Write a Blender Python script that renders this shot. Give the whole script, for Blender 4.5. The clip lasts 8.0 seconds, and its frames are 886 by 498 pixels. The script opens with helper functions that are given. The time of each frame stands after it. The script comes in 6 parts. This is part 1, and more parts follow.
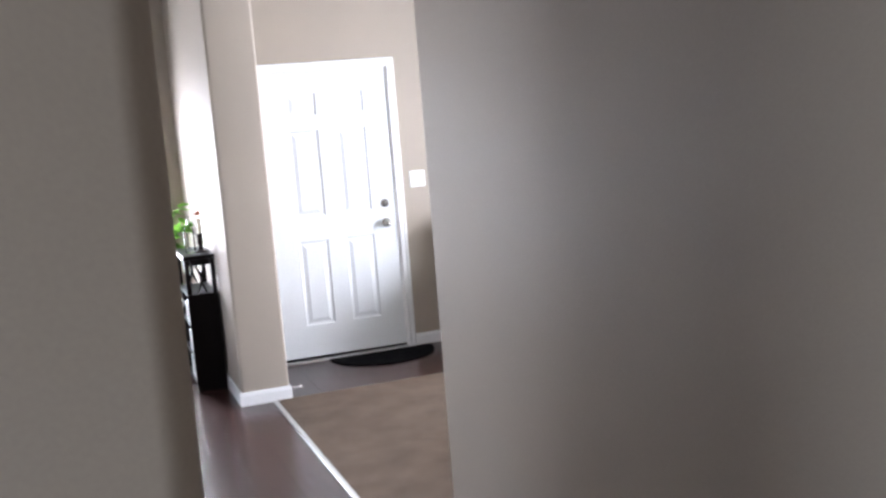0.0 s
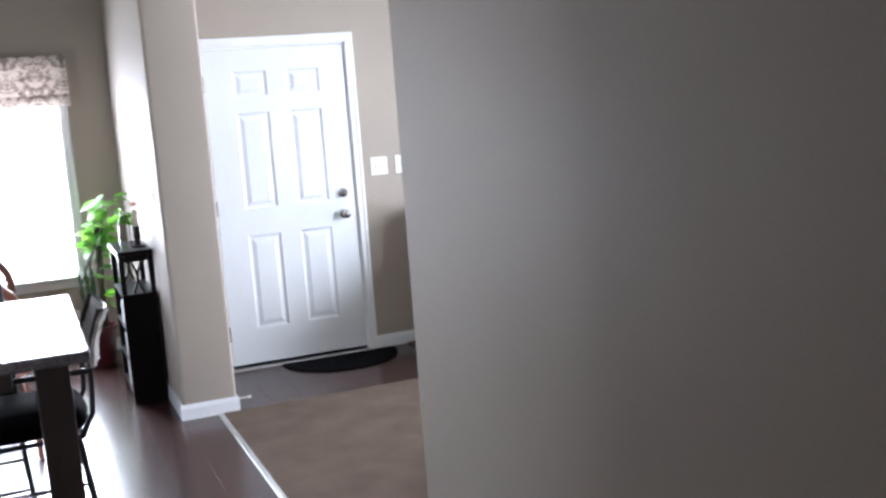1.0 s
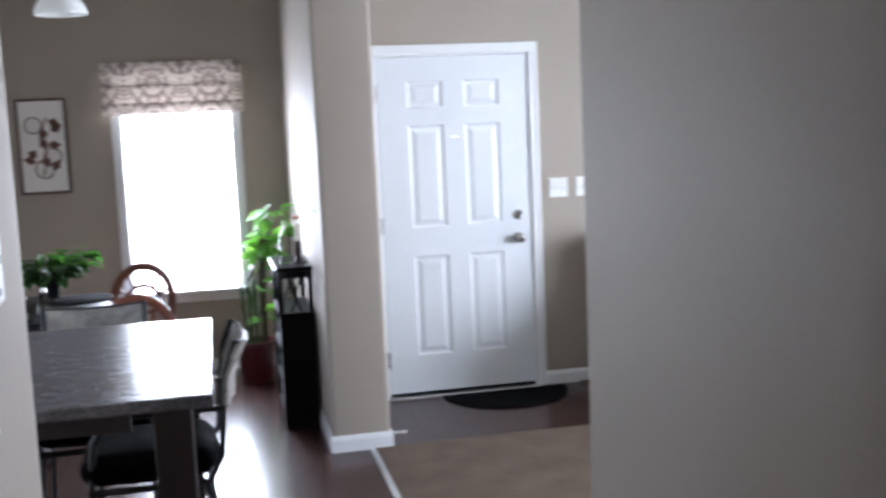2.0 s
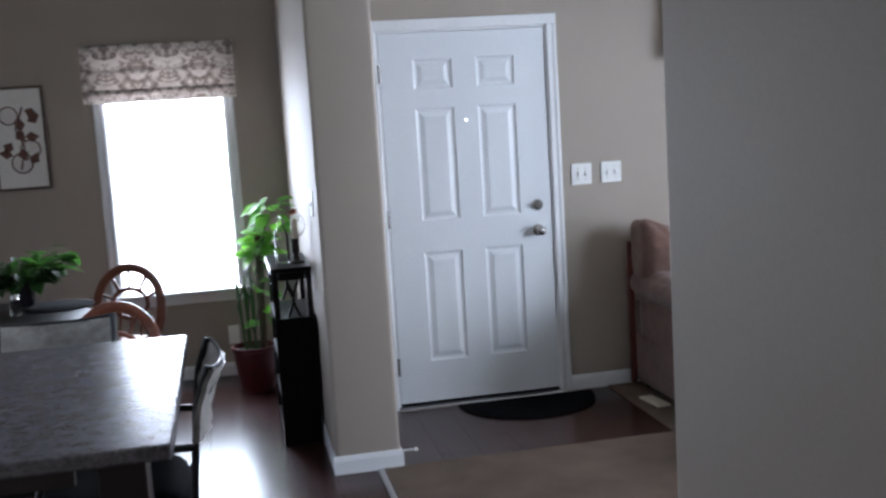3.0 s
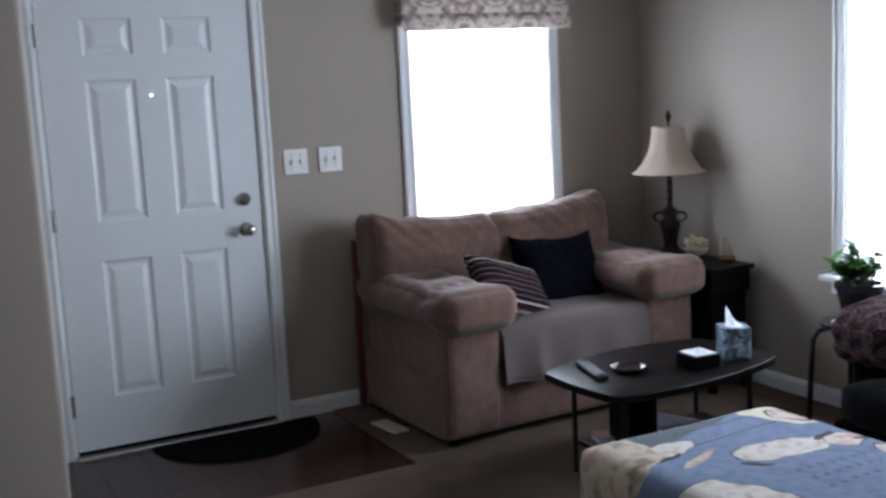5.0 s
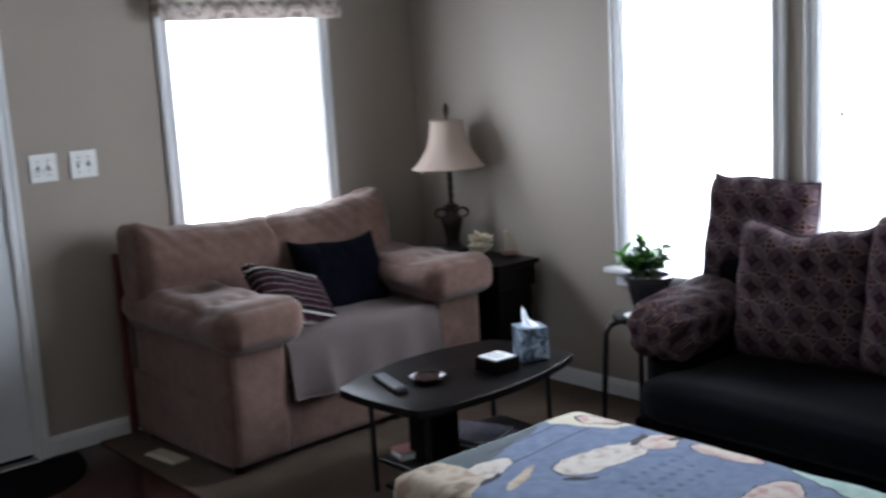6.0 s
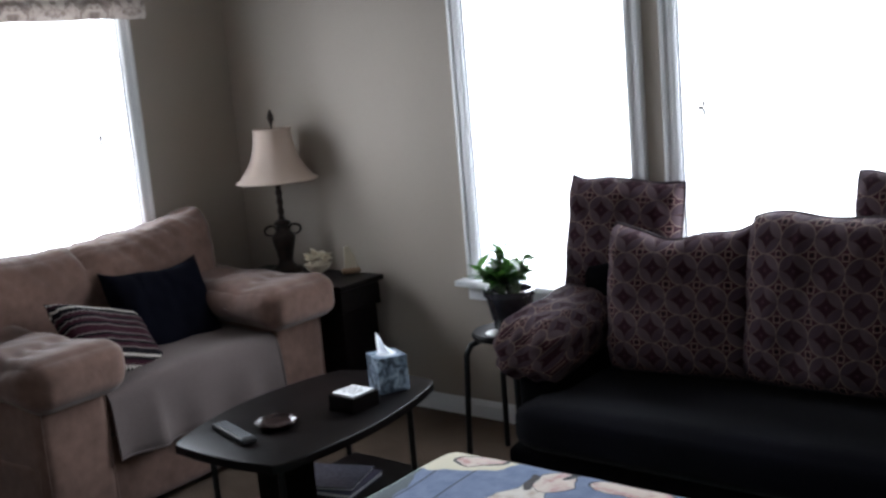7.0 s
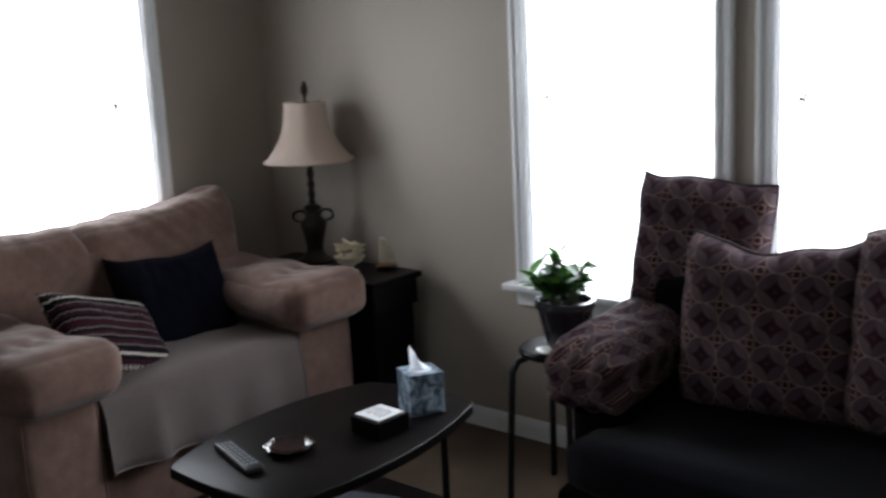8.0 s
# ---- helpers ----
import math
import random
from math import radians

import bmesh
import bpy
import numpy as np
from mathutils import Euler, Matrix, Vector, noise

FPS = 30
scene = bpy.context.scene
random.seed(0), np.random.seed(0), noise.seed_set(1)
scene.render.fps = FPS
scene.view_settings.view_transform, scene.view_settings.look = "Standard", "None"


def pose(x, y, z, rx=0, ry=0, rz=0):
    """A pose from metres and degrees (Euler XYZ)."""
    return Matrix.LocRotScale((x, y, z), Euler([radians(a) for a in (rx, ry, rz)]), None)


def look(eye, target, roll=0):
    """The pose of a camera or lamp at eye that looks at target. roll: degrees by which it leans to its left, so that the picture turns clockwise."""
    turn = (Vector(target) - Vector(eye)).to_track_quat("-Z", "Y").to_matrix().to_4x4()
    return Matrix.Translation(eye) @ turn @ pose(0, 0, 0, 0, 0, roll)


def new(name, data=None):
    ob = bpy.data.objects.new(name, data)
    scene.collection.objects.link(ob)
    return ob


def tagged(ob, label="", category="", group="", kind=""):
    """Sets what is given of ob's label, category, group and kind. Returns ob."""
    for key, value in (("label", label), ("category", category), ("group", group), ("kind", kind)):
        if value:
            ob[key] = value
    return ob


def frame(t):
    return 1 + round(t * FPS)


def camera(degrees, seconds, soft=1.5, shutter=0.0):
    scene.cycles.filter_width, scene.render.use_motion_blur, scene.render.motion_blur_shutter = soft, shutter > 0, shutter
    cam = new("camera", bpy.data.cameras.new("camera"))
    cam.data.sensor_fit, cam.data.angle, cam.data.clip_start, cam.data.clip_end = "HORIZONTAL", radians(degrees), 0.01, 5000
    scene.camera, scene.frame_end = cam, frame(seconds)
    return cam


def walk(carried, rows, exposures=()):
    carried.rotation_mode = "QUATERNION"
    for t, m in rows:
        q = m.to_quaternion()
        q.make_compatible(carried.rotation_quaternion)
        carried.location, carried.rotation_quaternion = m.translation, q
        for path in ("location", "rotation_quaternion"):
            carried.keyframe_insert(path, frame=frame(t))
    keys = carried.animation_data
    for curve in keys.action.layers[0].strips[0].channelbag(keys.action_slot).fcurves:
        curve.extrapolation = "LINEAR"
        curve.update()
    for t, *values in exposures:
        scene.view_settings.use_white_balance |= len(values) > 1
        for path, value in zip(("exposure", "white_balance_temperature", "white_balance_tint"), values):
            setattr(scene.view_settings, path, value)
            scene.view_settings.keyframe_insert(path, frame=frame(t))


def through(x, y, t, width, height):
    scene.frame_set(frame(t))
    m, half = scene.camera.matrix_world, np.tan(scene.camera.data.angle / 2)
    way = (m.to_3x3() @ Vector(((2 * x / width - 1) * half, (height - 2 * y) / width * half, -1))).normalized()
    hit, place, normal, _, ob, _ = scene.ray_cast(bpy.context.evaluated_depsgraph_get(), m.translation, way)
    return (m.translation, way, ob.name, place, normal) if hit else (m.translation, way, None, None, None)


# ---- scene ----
cam = camera(44.8, 8.0, soft=2.7, shutter=0.35)
PATH = [
    (0, (-1.363, -7.496, 1.75), (-0.709, -5.623, 1.485), -4.6),
    (0.5, (-1.289, -7.148, 1.685), (-0.59, -5.292, 1.425), -5.0),
    (1, (-1.178, -6.85, 1.687), (-0.454, -5.008, 1.399), -4.3),
    (1.5, (-1.097, -6.599, 1.707), (-0.386, -4.75, 1.434), -4.1),
    (2, (-0.991, -6.318, 1.697), (-0.577, -4.377, 1.452), -2.5),
    (2.1, (-0.974, -6.265, 1.684), (-0.633, -4.308, 1.442), -2.6),
    (2.2, (-0.953, -6.205, 1.678), (-0.681, -4.239, 1.431), -2.6),
    (3.3, (-0.828, -5.566, 1.671), (-0.416, -3.629, 1.396), -3.7),
    (3.5, (-0.801, -5.445, 1.657), (-0.401, -3.505, 1.381), -3.6),
    (4, (-0.762, -5.172, 1.666), (-0.311, -3.243, 1.39), -3.7),
    (4.5, (-0.686, -4.984, 1.571), (0.053, -3.141, 1.333), -4.0),
    (4.7, (-0.65, -4.914, 1.542), (0.162, -3.106, 1.277), -3.5),
    (5.8, (-0.597, -4.567, 1.566), (0.593, -2.994, 1.236), -3.1),
    (6, (-0.561, -4.498, 1.568), (0.716, -2.996, 1.227), -3.4),
    (6.3, (-0.503, -4.396, 1.566), (0.88, -2.993, 1.221), -4.2),
    (6.5, (-0.458, -4.318, 1.565), (0.989, -2.98, 1.224), -4.6),
    (7, (-0.361, -4.098, 1.568), (1.161, -2.852, 1.206), -4.9),
    (7.5, (-0.2, -3.896, 1.567), (1.368, -2.716, 1.185), -5.5),
    (8, (0.039, -3.761, 1.554), (1.5, -2.456, 1.152), -2.8),
]
walk(cam, [(t, look(e, a, r)) for t, e, a, r in PATH],
     exposures=[(0.0, 3.1, 6250, 18), (1.0, 2.85, 5950, 16), (2.0, 2.5, 5850, 15), (3.3, 1.6, 5700, 14), (4.0, 1.3, 5700, 14),
                (4.7, 1.2, 5750, 14), (6.0, 1.18, 5950, 13), (6.6, 1.1, 6050, 13), (8.0, 0.72, 6350, 12)])

# ---------------------------------------------------------------- light
world = bpy.data.worlds.new("overcast_sky")
scene.world = world
world.use_nodes = True
wn = world.node_tree.nodes
wbg = wn["Background"]
sky = wn.new("ShaderNodeTexSky")
sky.sky_type = 'NISHITA'
sky.sun_disc = False
sky.sun_elevation = radians(48)
sky.sun_rotation = radians(60)
sky.dust_density = 4.0
world.node_tree.links.new(sky.outputs[0], wbg.inputs[0])
wbg.inputs[1].default_value = 0.12

sun_data = bpy.data.lights.new("sun", 'SUN')
sun_data.energy = 0.8
sun_data.angle = radians(25)
sun_data.color = (1.0, 0.96, 0.9)
sun = new("sun", sun_data)
sun.matrix_world = look((20, 12, 26), (0, 0, 0))


def opening_light(name, centre, aim, w, h, watts, colour=(0.86, 0.94, 1.0)):
    """Area light at one opening: daylight at the windows, fill at the unseen openings."""
    d = bpy.data.lights.new(name, 'AREA')
    d.shape, d.size, d.size_y, d.energy, d.color = 'RECTANGLE', w, h, watts, colour
    ob = new(name, d)
    ob.matrix_world = look(centre, aim)
    return ob


# ---------------------------------------------------------------- mesh helpers
def box(bm, x0, y0, z0, x1, y1, z1, bevel=0.0, seg=2):
    r = bmesh.ops.create_cube(bm, size=1.0)
    vs = r["verts"]
    for v in vs:
        v.co = Vector(((x0 + x1) / 2 + v.co.x * (x1 - x0), (y0 + y1) / 2 + v.co.y * (y1 - y0), (z0 + z1) / 2 + v.co.z * (z1 - z0)))
    if bevel > 0:
        es = list({e for v in vs for e in v.link_edges})
        bmesh.ops.bevel(bm, geom=es, offset=bevel, segments=seg, profile=0.5, affect='EDGES')
    return bm


def raw_box(bm, x0, y0, z0, x1, y1, z1):
    v = [bm.verts.new(p) for p in ((x0, y0, z0), (x1, y0, z0), (x1, y1, z0), (x0, y1, z0), (x0, y0, z1), (x1, y0, z1), (x1, y1, z1), (x0, y1, z1))]
    for f in ((3, 2, 1, 0), (4, 5, 6, 7), (0, 1, 5, 4), (1, 2, 6, 5), (2, 3, 7, 6), (3, 0, 4, 7)):
        bm.faces.new([v[i] for i in f])
    return bm


def tube(bm, pts, r, seg=10, caps=True):
    """A tube along points; r is one radius or one for each point."""
    pts = [Vector(p) for p in pts]
    rs = r if isinstance(r, (list, tuple)) else [r] * len(pts)
    rings = []
    up = Vector((0, 0, 1))
    t0 = (pts[1] - pts[0]).normalized()
    side = t0.cross(up) if abs(t0.z) < 0.95 else t0.cross(Vector((1, 0, 0)))
    side.normalize()
    for i, p in enumerate(pts):
        a, b = pts[max(i - 1, 0)], pts[min(i + 1, len(pts) - 1)]
        t = (b - a).normalized()
        side = (side - t * side.dot(t)).normalized()
        n = t.cross(side)
        rings.append([bm.verts.new(p + (side * math.cos(k * 2 * math.pi / seg) + n * math.sin(k * 2 * math.pi / seg)) * rs[i]) for k in range(seg)])
    for a, b in zip(rings, rings[1:]):
        for k in range(seg):
            bm.faces.new((a[k], a[(k + 1) % seg], b[(k + 1) % seg], b[k]))
    if caps:
        bm.faces.new(list(reversed(rings[0])))
        bm.faces.new(rings[-1])
    return bm


def lathe(bm, prof, seg=24, cx=0.0, cy=0.0, wave=0.0, waves=0):
    """Turns (radius, height) pairs round the z axis; closes the ends that meet the axis."""
    rings = []
    for r, z in prof:
        if r < 1e-5:
            rings.append([bm.verts.new((cx, cy, z))])
        else:
            rings.append([bm.verts.new((cx + r * (1 + wave * math.cos(waves * a)) * math.cos(a), cy + r * (1 + wave * math.cos(waves * a)) * math.sin(a), z))
                          for a in (k * 2 * math.pi / seg for k in range(seg))])
    for a, b in zip(rings, rings[1:]):
        for k in range(seg):
            k2 = (k + 1) % seg
            if len(a) == 1 and len(b) > 1:
                bm.faces.new((a[0], b[k2], b[k]))
            elif len(b) == 1 and len(a) > 1:
                bm.faces.new((a[k], a[k2], b[0]))
            elif len(a) > 1:
                bm.faces.new((a[k], a[k2], b[k2], b[k]))
    return bm


def prism(bm, outline, z0, z1, bevel=0.0, seg=2):
    """Extrudes a flat outline of (x, y) from z0 up to z1."""
    vs = [bm.verts.new((x, y, z0)) for x, y in outline]
    f = bm.faces.new(vs)
    bm.normal_update()
    if f.normal.z > 0:
        f.normal_flip()
    r = bmesh.ops.extrude_face_region(bm, geom=[f])
    top = [g for g in r["geom"] if isinstance(g, bmesh.types.BMVert)]
    for v in top:
        v.co.z = z1
    bm.normal_update()
    if bevel > 0:
        es = list({e for v in top for e in v.link_edges if all(w in top for w in e.verts)})
        bmesh.ops.bevel(bm, geom=es, offset=bevel, segments=seg, profile=0.5, affect='EDGES')
    return bm


def moved(bm, m):
    bm.transform(m)
    return bm


def soft_block(sx, sy, sz, r, n=14, puff=0.0, lump=0.0, scale=6.0, seed=0.0):
    """An upholstered block centred on the origin: rounded by r, puffed and lumpy."""
    bm = bmesh.new()
    bmesh.ops.create_cube(bm, size=2.0)
    bmesh.ops.subdivide_edges(bm, edges=bm.edges[:], cuts=n, use_grid_fill=True)
    h = Vector((sx / 2, sy / 2, sz / 2))
    r = min(r, h.x, h.y, h.z)
    for v in bm.verts:
        c = v.co.copy()
        p = Vector([math.copysign(abs(c[i]) ** 0.85, c[i]) * h[i] for i in range(3)])
        inner = Vector([max(-(h[i] - r), min(h[i] - r, p[i])) for i in range(3)])
        d = p - inner
        if d.length > 1e-6:
            p = inner + d.normalized() * r
        g = (1 - c.x ** 2) * (1 - c.y ** 2), (1 - c.y ** 2) * (1 - c.z ** 2), (1 - c.x ** 2) * (1 - c.z ** 2)
        p.z += puff * g[0] * c.z
        p.x += puff * g[1] * c.x
        p.y += puff * g[2] * c.y
        q = p * scale + Vector((seed, seed * 1.7, -seed))
        p += p.normalized() * lump * noise.noise(q)
        v.co = p
    return bm


def pillow_mesh(w, h, d, n=18, sag=0.0, seed=0.0, wrinkle=0.011, pinch=0.07, full=0.55, soft=0.0):
    """A scatter cushion in the xz plane, thick along y, with pinched corners."""
    bm = bmesh.new()
    grid = {}
    for s in (1, -1):
        for i in range(n + 1):
            for j in range(n + 1):
                u, v = -1 + 2 * i / n, -1 + 2 * j / n
                if s == -1 and (i in (0, n) or j in (0, n)):
                    grid[s, i, j] = grid[1, i, j]
                    continue
                k = ((1 - u ** 4) * (1 - v ** 4)) ** full
                pin = 1 - pinch * (1 - v * v) * abs(u) ** 3 - soft * abs(u) ** 2 * abs(v) ** 6
                pin2 = 1 - pinch * (1 - u * u) * abs(v) ** 3 - soft * abs(v) ** 2 * abs(u) ** 6
                x, z = u * w / 2 * pin, v * h / 2 * pin2
                z -= sag * (1 - (u + 0.1) ** 2) * (v + 1) / 2
                if soft:
                    z += 0.013 * (v + 1) * noise.noise(Vector((u * 1.7 + seed, 0.5, seed)))
                y = s * d / 2 * k
                if soft:
                    y += s * 0.010 * k * noise.noise(Vector((u * 11 + seed, v * 1.6, s))) * max(0.0, v + 0.3)
                nz = noise.noise(Vector((x * 7 + seed, s * 3.0, z * 7 - seed))) * wrinkle + noise.noise(Vector((x * 22 + seed, s, z * 22))) * wrinkle * 0.35
                grid[s, i, j] = bm.verts.new((x + nz * 0.3, y + nz * (0.25 + k), z + nz * 0.4))
    for s in (1, -1):
        for i in range(n):
            for j in range(n):
                q = [grid[s, i, j], grid[s, i + 1, j], grid[s, i + 1, j + 1], grid[s, i, j + 1]]
                bm.faces.new(q if s == -1 else list(reversed(q)))
    return bm


def mesh_ob(name, bm, material, smooth=None):
    bmesh.ops.recalc_face_normals(bm, faces=bm.faces[:])
    me = bpy.data.meshes.new(name)
    bm.to_mesh(me)
    bm.free()
    for m in (material if isinstance(material, (list, tuple)) else [material]):
        me.materials.append(m)
    if smooth:
        me.shade_smooth()
        me.set_sharp_from_angle(angle=radians(smooth))
    return new(name, me)


def part(name, bm, material, parent, label="", smooth=None):
    """One mesh object under a thing or under a part, in the parent's own space."""
    ob = mesh_ob(name, bm, material, smooth)
    ob.parent = parent
    if label:
        tagged(ob, label)
    return ob


def thing(name, m, label, category, group=""):
    """An empty at a thing's base, whose parts are children."""
    ob = new(name)
    ob.empty_display_size = 0.05
    ob.matrix_world = m
    return tagged(ob, label, category, group)


def solid(name, bm, material, m, label, category, group="", smooth=None):
    ob = mesh_ob(name, bm, material, smooth)
    ob.matrix_world = m
    return tagged(ob, label, category, group)


def structure(name, bm, material, label="", smooth=None, category=""):
    return tagged(mesh_ob(name, bm, material, smooth), label, category, "", "structure")


def bb():
    return bmesh.new()


# ---------------------------------------------------------------- materials
def mat(name, colour, rough=0.6, metal=0.0, vary=0.12, grain=60.0, stain=3.0, bump=0.15, bump_scale=None, spec=0.5, sheen=0.0, coat=0.0, stretch=(1, 1, 1), second=None, rough_vary=0.1):
    """A worn real surface: colour that varies at a fine and a broad scale, with relief."""
    m = bpy.data.materials.new(name)
    m.use_nodes = True
    nt = m.node_tree
    b = nt.nodes["Principled BSDF"]
    tc = nt.nodes.new("ShaderNodeTexCoord")
    mp = nt.nodes.new("ShaderNodeMapping")
    mp.inputs["Scale"].default_value = stretch
    nt.links.new(tc.outputs["Object"], mp.inputs[0])

    def nz(scale, detail):
        n = nt.nodes.new("ShaderNodeTexNoise")
        n.inputs["Scale"].default_value = scale
        n.inputs["Detail"].default_value = detail
        nt.links.new(mp.outputs[0], n.inputs["Vector"])
        return n
    fine, broad = nz(grain, 4), nz(stain, 3)
    add = nt.nodes.new("ShaderNodeMath")
    add.operation = 'MULTIPLY_ADD'
    add.inputs[1].default_value = 0.5
    nt.links.new(fine.outputs[0], add.inputs[0])
    half = nt.nodes.new("ShaderNodeMath")
    half.operation = 'MULTIPLY'
    half.inputs[1].default_value = 0.5
    nt.links.new(broad.outputs[0], half.inputs[0])
    nt.links.new(half.outputs[0], add.inputs[2])
    ramp = nt.nodes.new("ShaderNodeValToRGB")
    c = Vector(colour)
    d = Vector(second) if second else c * (1 - vary * 2)
    ramp.color_ramp.elements[0].position, ramp.color_ramp.elements[1].position = 0.3, 0.7
    ramp.color_ramp.elements[0].color = (*d, 1)
    ramp.color_ramp.elements[1].color = (*(c * (1 + vary * 0.5)), 1)
    nt.links.new(add.outputs[0], ramp.inputs[0])
    nt.links.new(ramp.outputs[0], b.inputs["Base Color"])
    rr = nt.nodes.new("ShaderNodeMapRange")
    rr.inputs[3].default_value, rr.inputs[4].default_value = max(0.02, rough - rough_vary), min(1.0, rough + rough_vary)
    nt.links.new(broad.outputs[0], rr.inputs[0])
    nt.links.new(rr.outputs[0], b.inputs["Roughness"])
    b.inputs["Metallic"].default_value = metal
    b.inputs["Specular IOR Level"].default_value = spec
    b.inputs["Sheen Weight"].default_value = sheen
    b.inputs["Coat Weight"].default_value = coat
    if bump > 0:
        bn = nt.nodes.new("ShaderNodeBump")
        bn.inputs["Strength"].default_value = bump
        bn.inputs["Distance"].default_value = 0.004
        src = nz(bump_scale, 5) if bump_scale else fine
        nt.links.new(src.outputs[0], bn.inputs["Height"])
        nt.links.new(bn.outputs[0], b.inputs["Normal"])
    return m


def tinted(m, colour_node):
    """Replaces the base colour of a material by another node's output."""
    nt = m.node_tree
    nt.links.new(colour_node, nt.nodes["Principled BSDF"].inputs["Base Color"])
    return m


WALL = mat("greige_wall_paint", (0.37, 0.32, 0.272), 0.66, vary=0.05, grain=220, stain=1.5, bump=0.06, bump_scale=120, spec=0.35)
CEIL = mat("ceiling_paint", (0.50, 0.49, 0.465), 0.85, vary=0.04, grain=200, bump=0.5, bump_scale=90)
TRIM = mat("white_trim_paint", (0.78, 0.79, 0.80), 0.4, vary=0.04, grain=90, bump=0.05, spec=0.5)
DOORW = mat("white_door_paint", (0.74, 0.77, 0.80), 0.42, vary=0.035, grain=70, stain=2, bump=0.06, spec=0.5)
CARPET = mat("beige_carpet", (0.140, 0.098, 0.070), 0.95, vary=0.25, grain=420, stain=5, bump=1.0, bump_scale=330, spec=0.06, sheen=0.05)
LAMINATE = mat("dark_cherry_laminate", (0.050, 0.0215, 0.018), 0.24, vary=0.35, grain=14, stain=4, bump=0.04, stretch=(9, 0.7, 1), spec=0.42, rough_vary=0.06)
GAP = mat("floor_gap", (0.02, 0.012, 0.01), 0.7)
METAL_STRIP = mat("aluminium_threshold", (0.62, 0.62, 0.62), 0.35, metal=0.9, vary=0.08, stretch=(1, 20, 1))
NICKEL = mat("satin_nickel", (0.46, 0.45, 0.44), 0.2, metal=1.0, vary=0.06)
PLATE = mat("white_plastic", (0.82, 0.82, 0.80), 0.35, vary=0.02, bump=0.02)
DARKP = mat("dark_plastic", (0.03, 0.03, 0.032), 0.4, vary=0.1)
MATBLK = mat("black_rubber_mat", (0.0045, 0.0045, 0.0055), 0.95, vary=0.3, grain=300, bump=1.0, bump_scale=260, spec=0.06)
TANFAB = mat("tan_microfibre", (0.165, 0.097, 0.075), 0.9, vary=0.2, grain=24, stain=7, bump=0.55, bump_scale=26, sheen=0.22, spec=0.15)
BLACKWOOD = mat("black_stained_wood", (0.0050, 0.0034, 0.0034), 0.36, vary=0.25, grain=60, bump=0.02, spec=0.1, rough_vary=0.04)
# Sofa cloth in two copies: near black for shaded faces, bluer for the lit seat.
DARKFAB = mat("charcoal_upholstery", (0.0026, 0.0024, 0.0034), 0.95, vary=0.3, grain=260, bump=0.4, sheen=0.01, spec=0.04)
SEATFAB = mat("bluish_lit_seat_cloth", (0.0034, 0.0031, 0.0070), 0.9, vary=0.35, grain=260, stain=4, bump=0.4, sheen=0.05, spec=0.06)
BLACKMETAL = mat("black_metal", (0.012, 0.012, 0.013), 0.4, metal=0.4, vary=0.1)
ISLANDTOP = mat("grey_stone_laminate", (0.150, 0.148, 0.172), 0.24, vary=0.35, grain=110, stain=26, second=(0.050, 0.045, 0.050), bump=0.02, spec=0.65, rough_vary=0.05)
DARKWOOD = mat("dark_brown_wood", (0.017, 0.007, 0.006), 0.4, vary=0.35, grain=22, stretch=(8, 8, 0.6), bump=0.06)
CHERRY = mat("cherry_wood", (0.19, 0.06, 0.032), 0.35, vary=0.3, grain=18, stretch=(6, 6, 1), bump=0.05)
SHADE = mat("lampshade_silk", (0.56, 0.44, 0.36), 0.75, vary=0.05, grain=160, stretch=(6, 6, 0.4), bump=0.1, sheen=0.3)
SOIL = mat("potting_soil", (0.03, 0.02, 0.014), 0.95, vary=0.4, grain=120, bump=1.0)
REDPOT = mat("dark_red_glazed_pot", (0.085, 0.011, 0.015), 0.35, vary=0.2, grain=25)
DARKPOT = mat("dark_glazed_pot", (0.03, 0.028, 0.035), 0.25, vary=0.3, grain=20)

# ---------------------------------------------------------------- the place
H = 2.95
X_R, Y_D = 3.13, 1.25            # living room's side wall, dining room's end wall
HALL_L, HALL_R, Y_BACK = -1.297, -0.424, -4.714


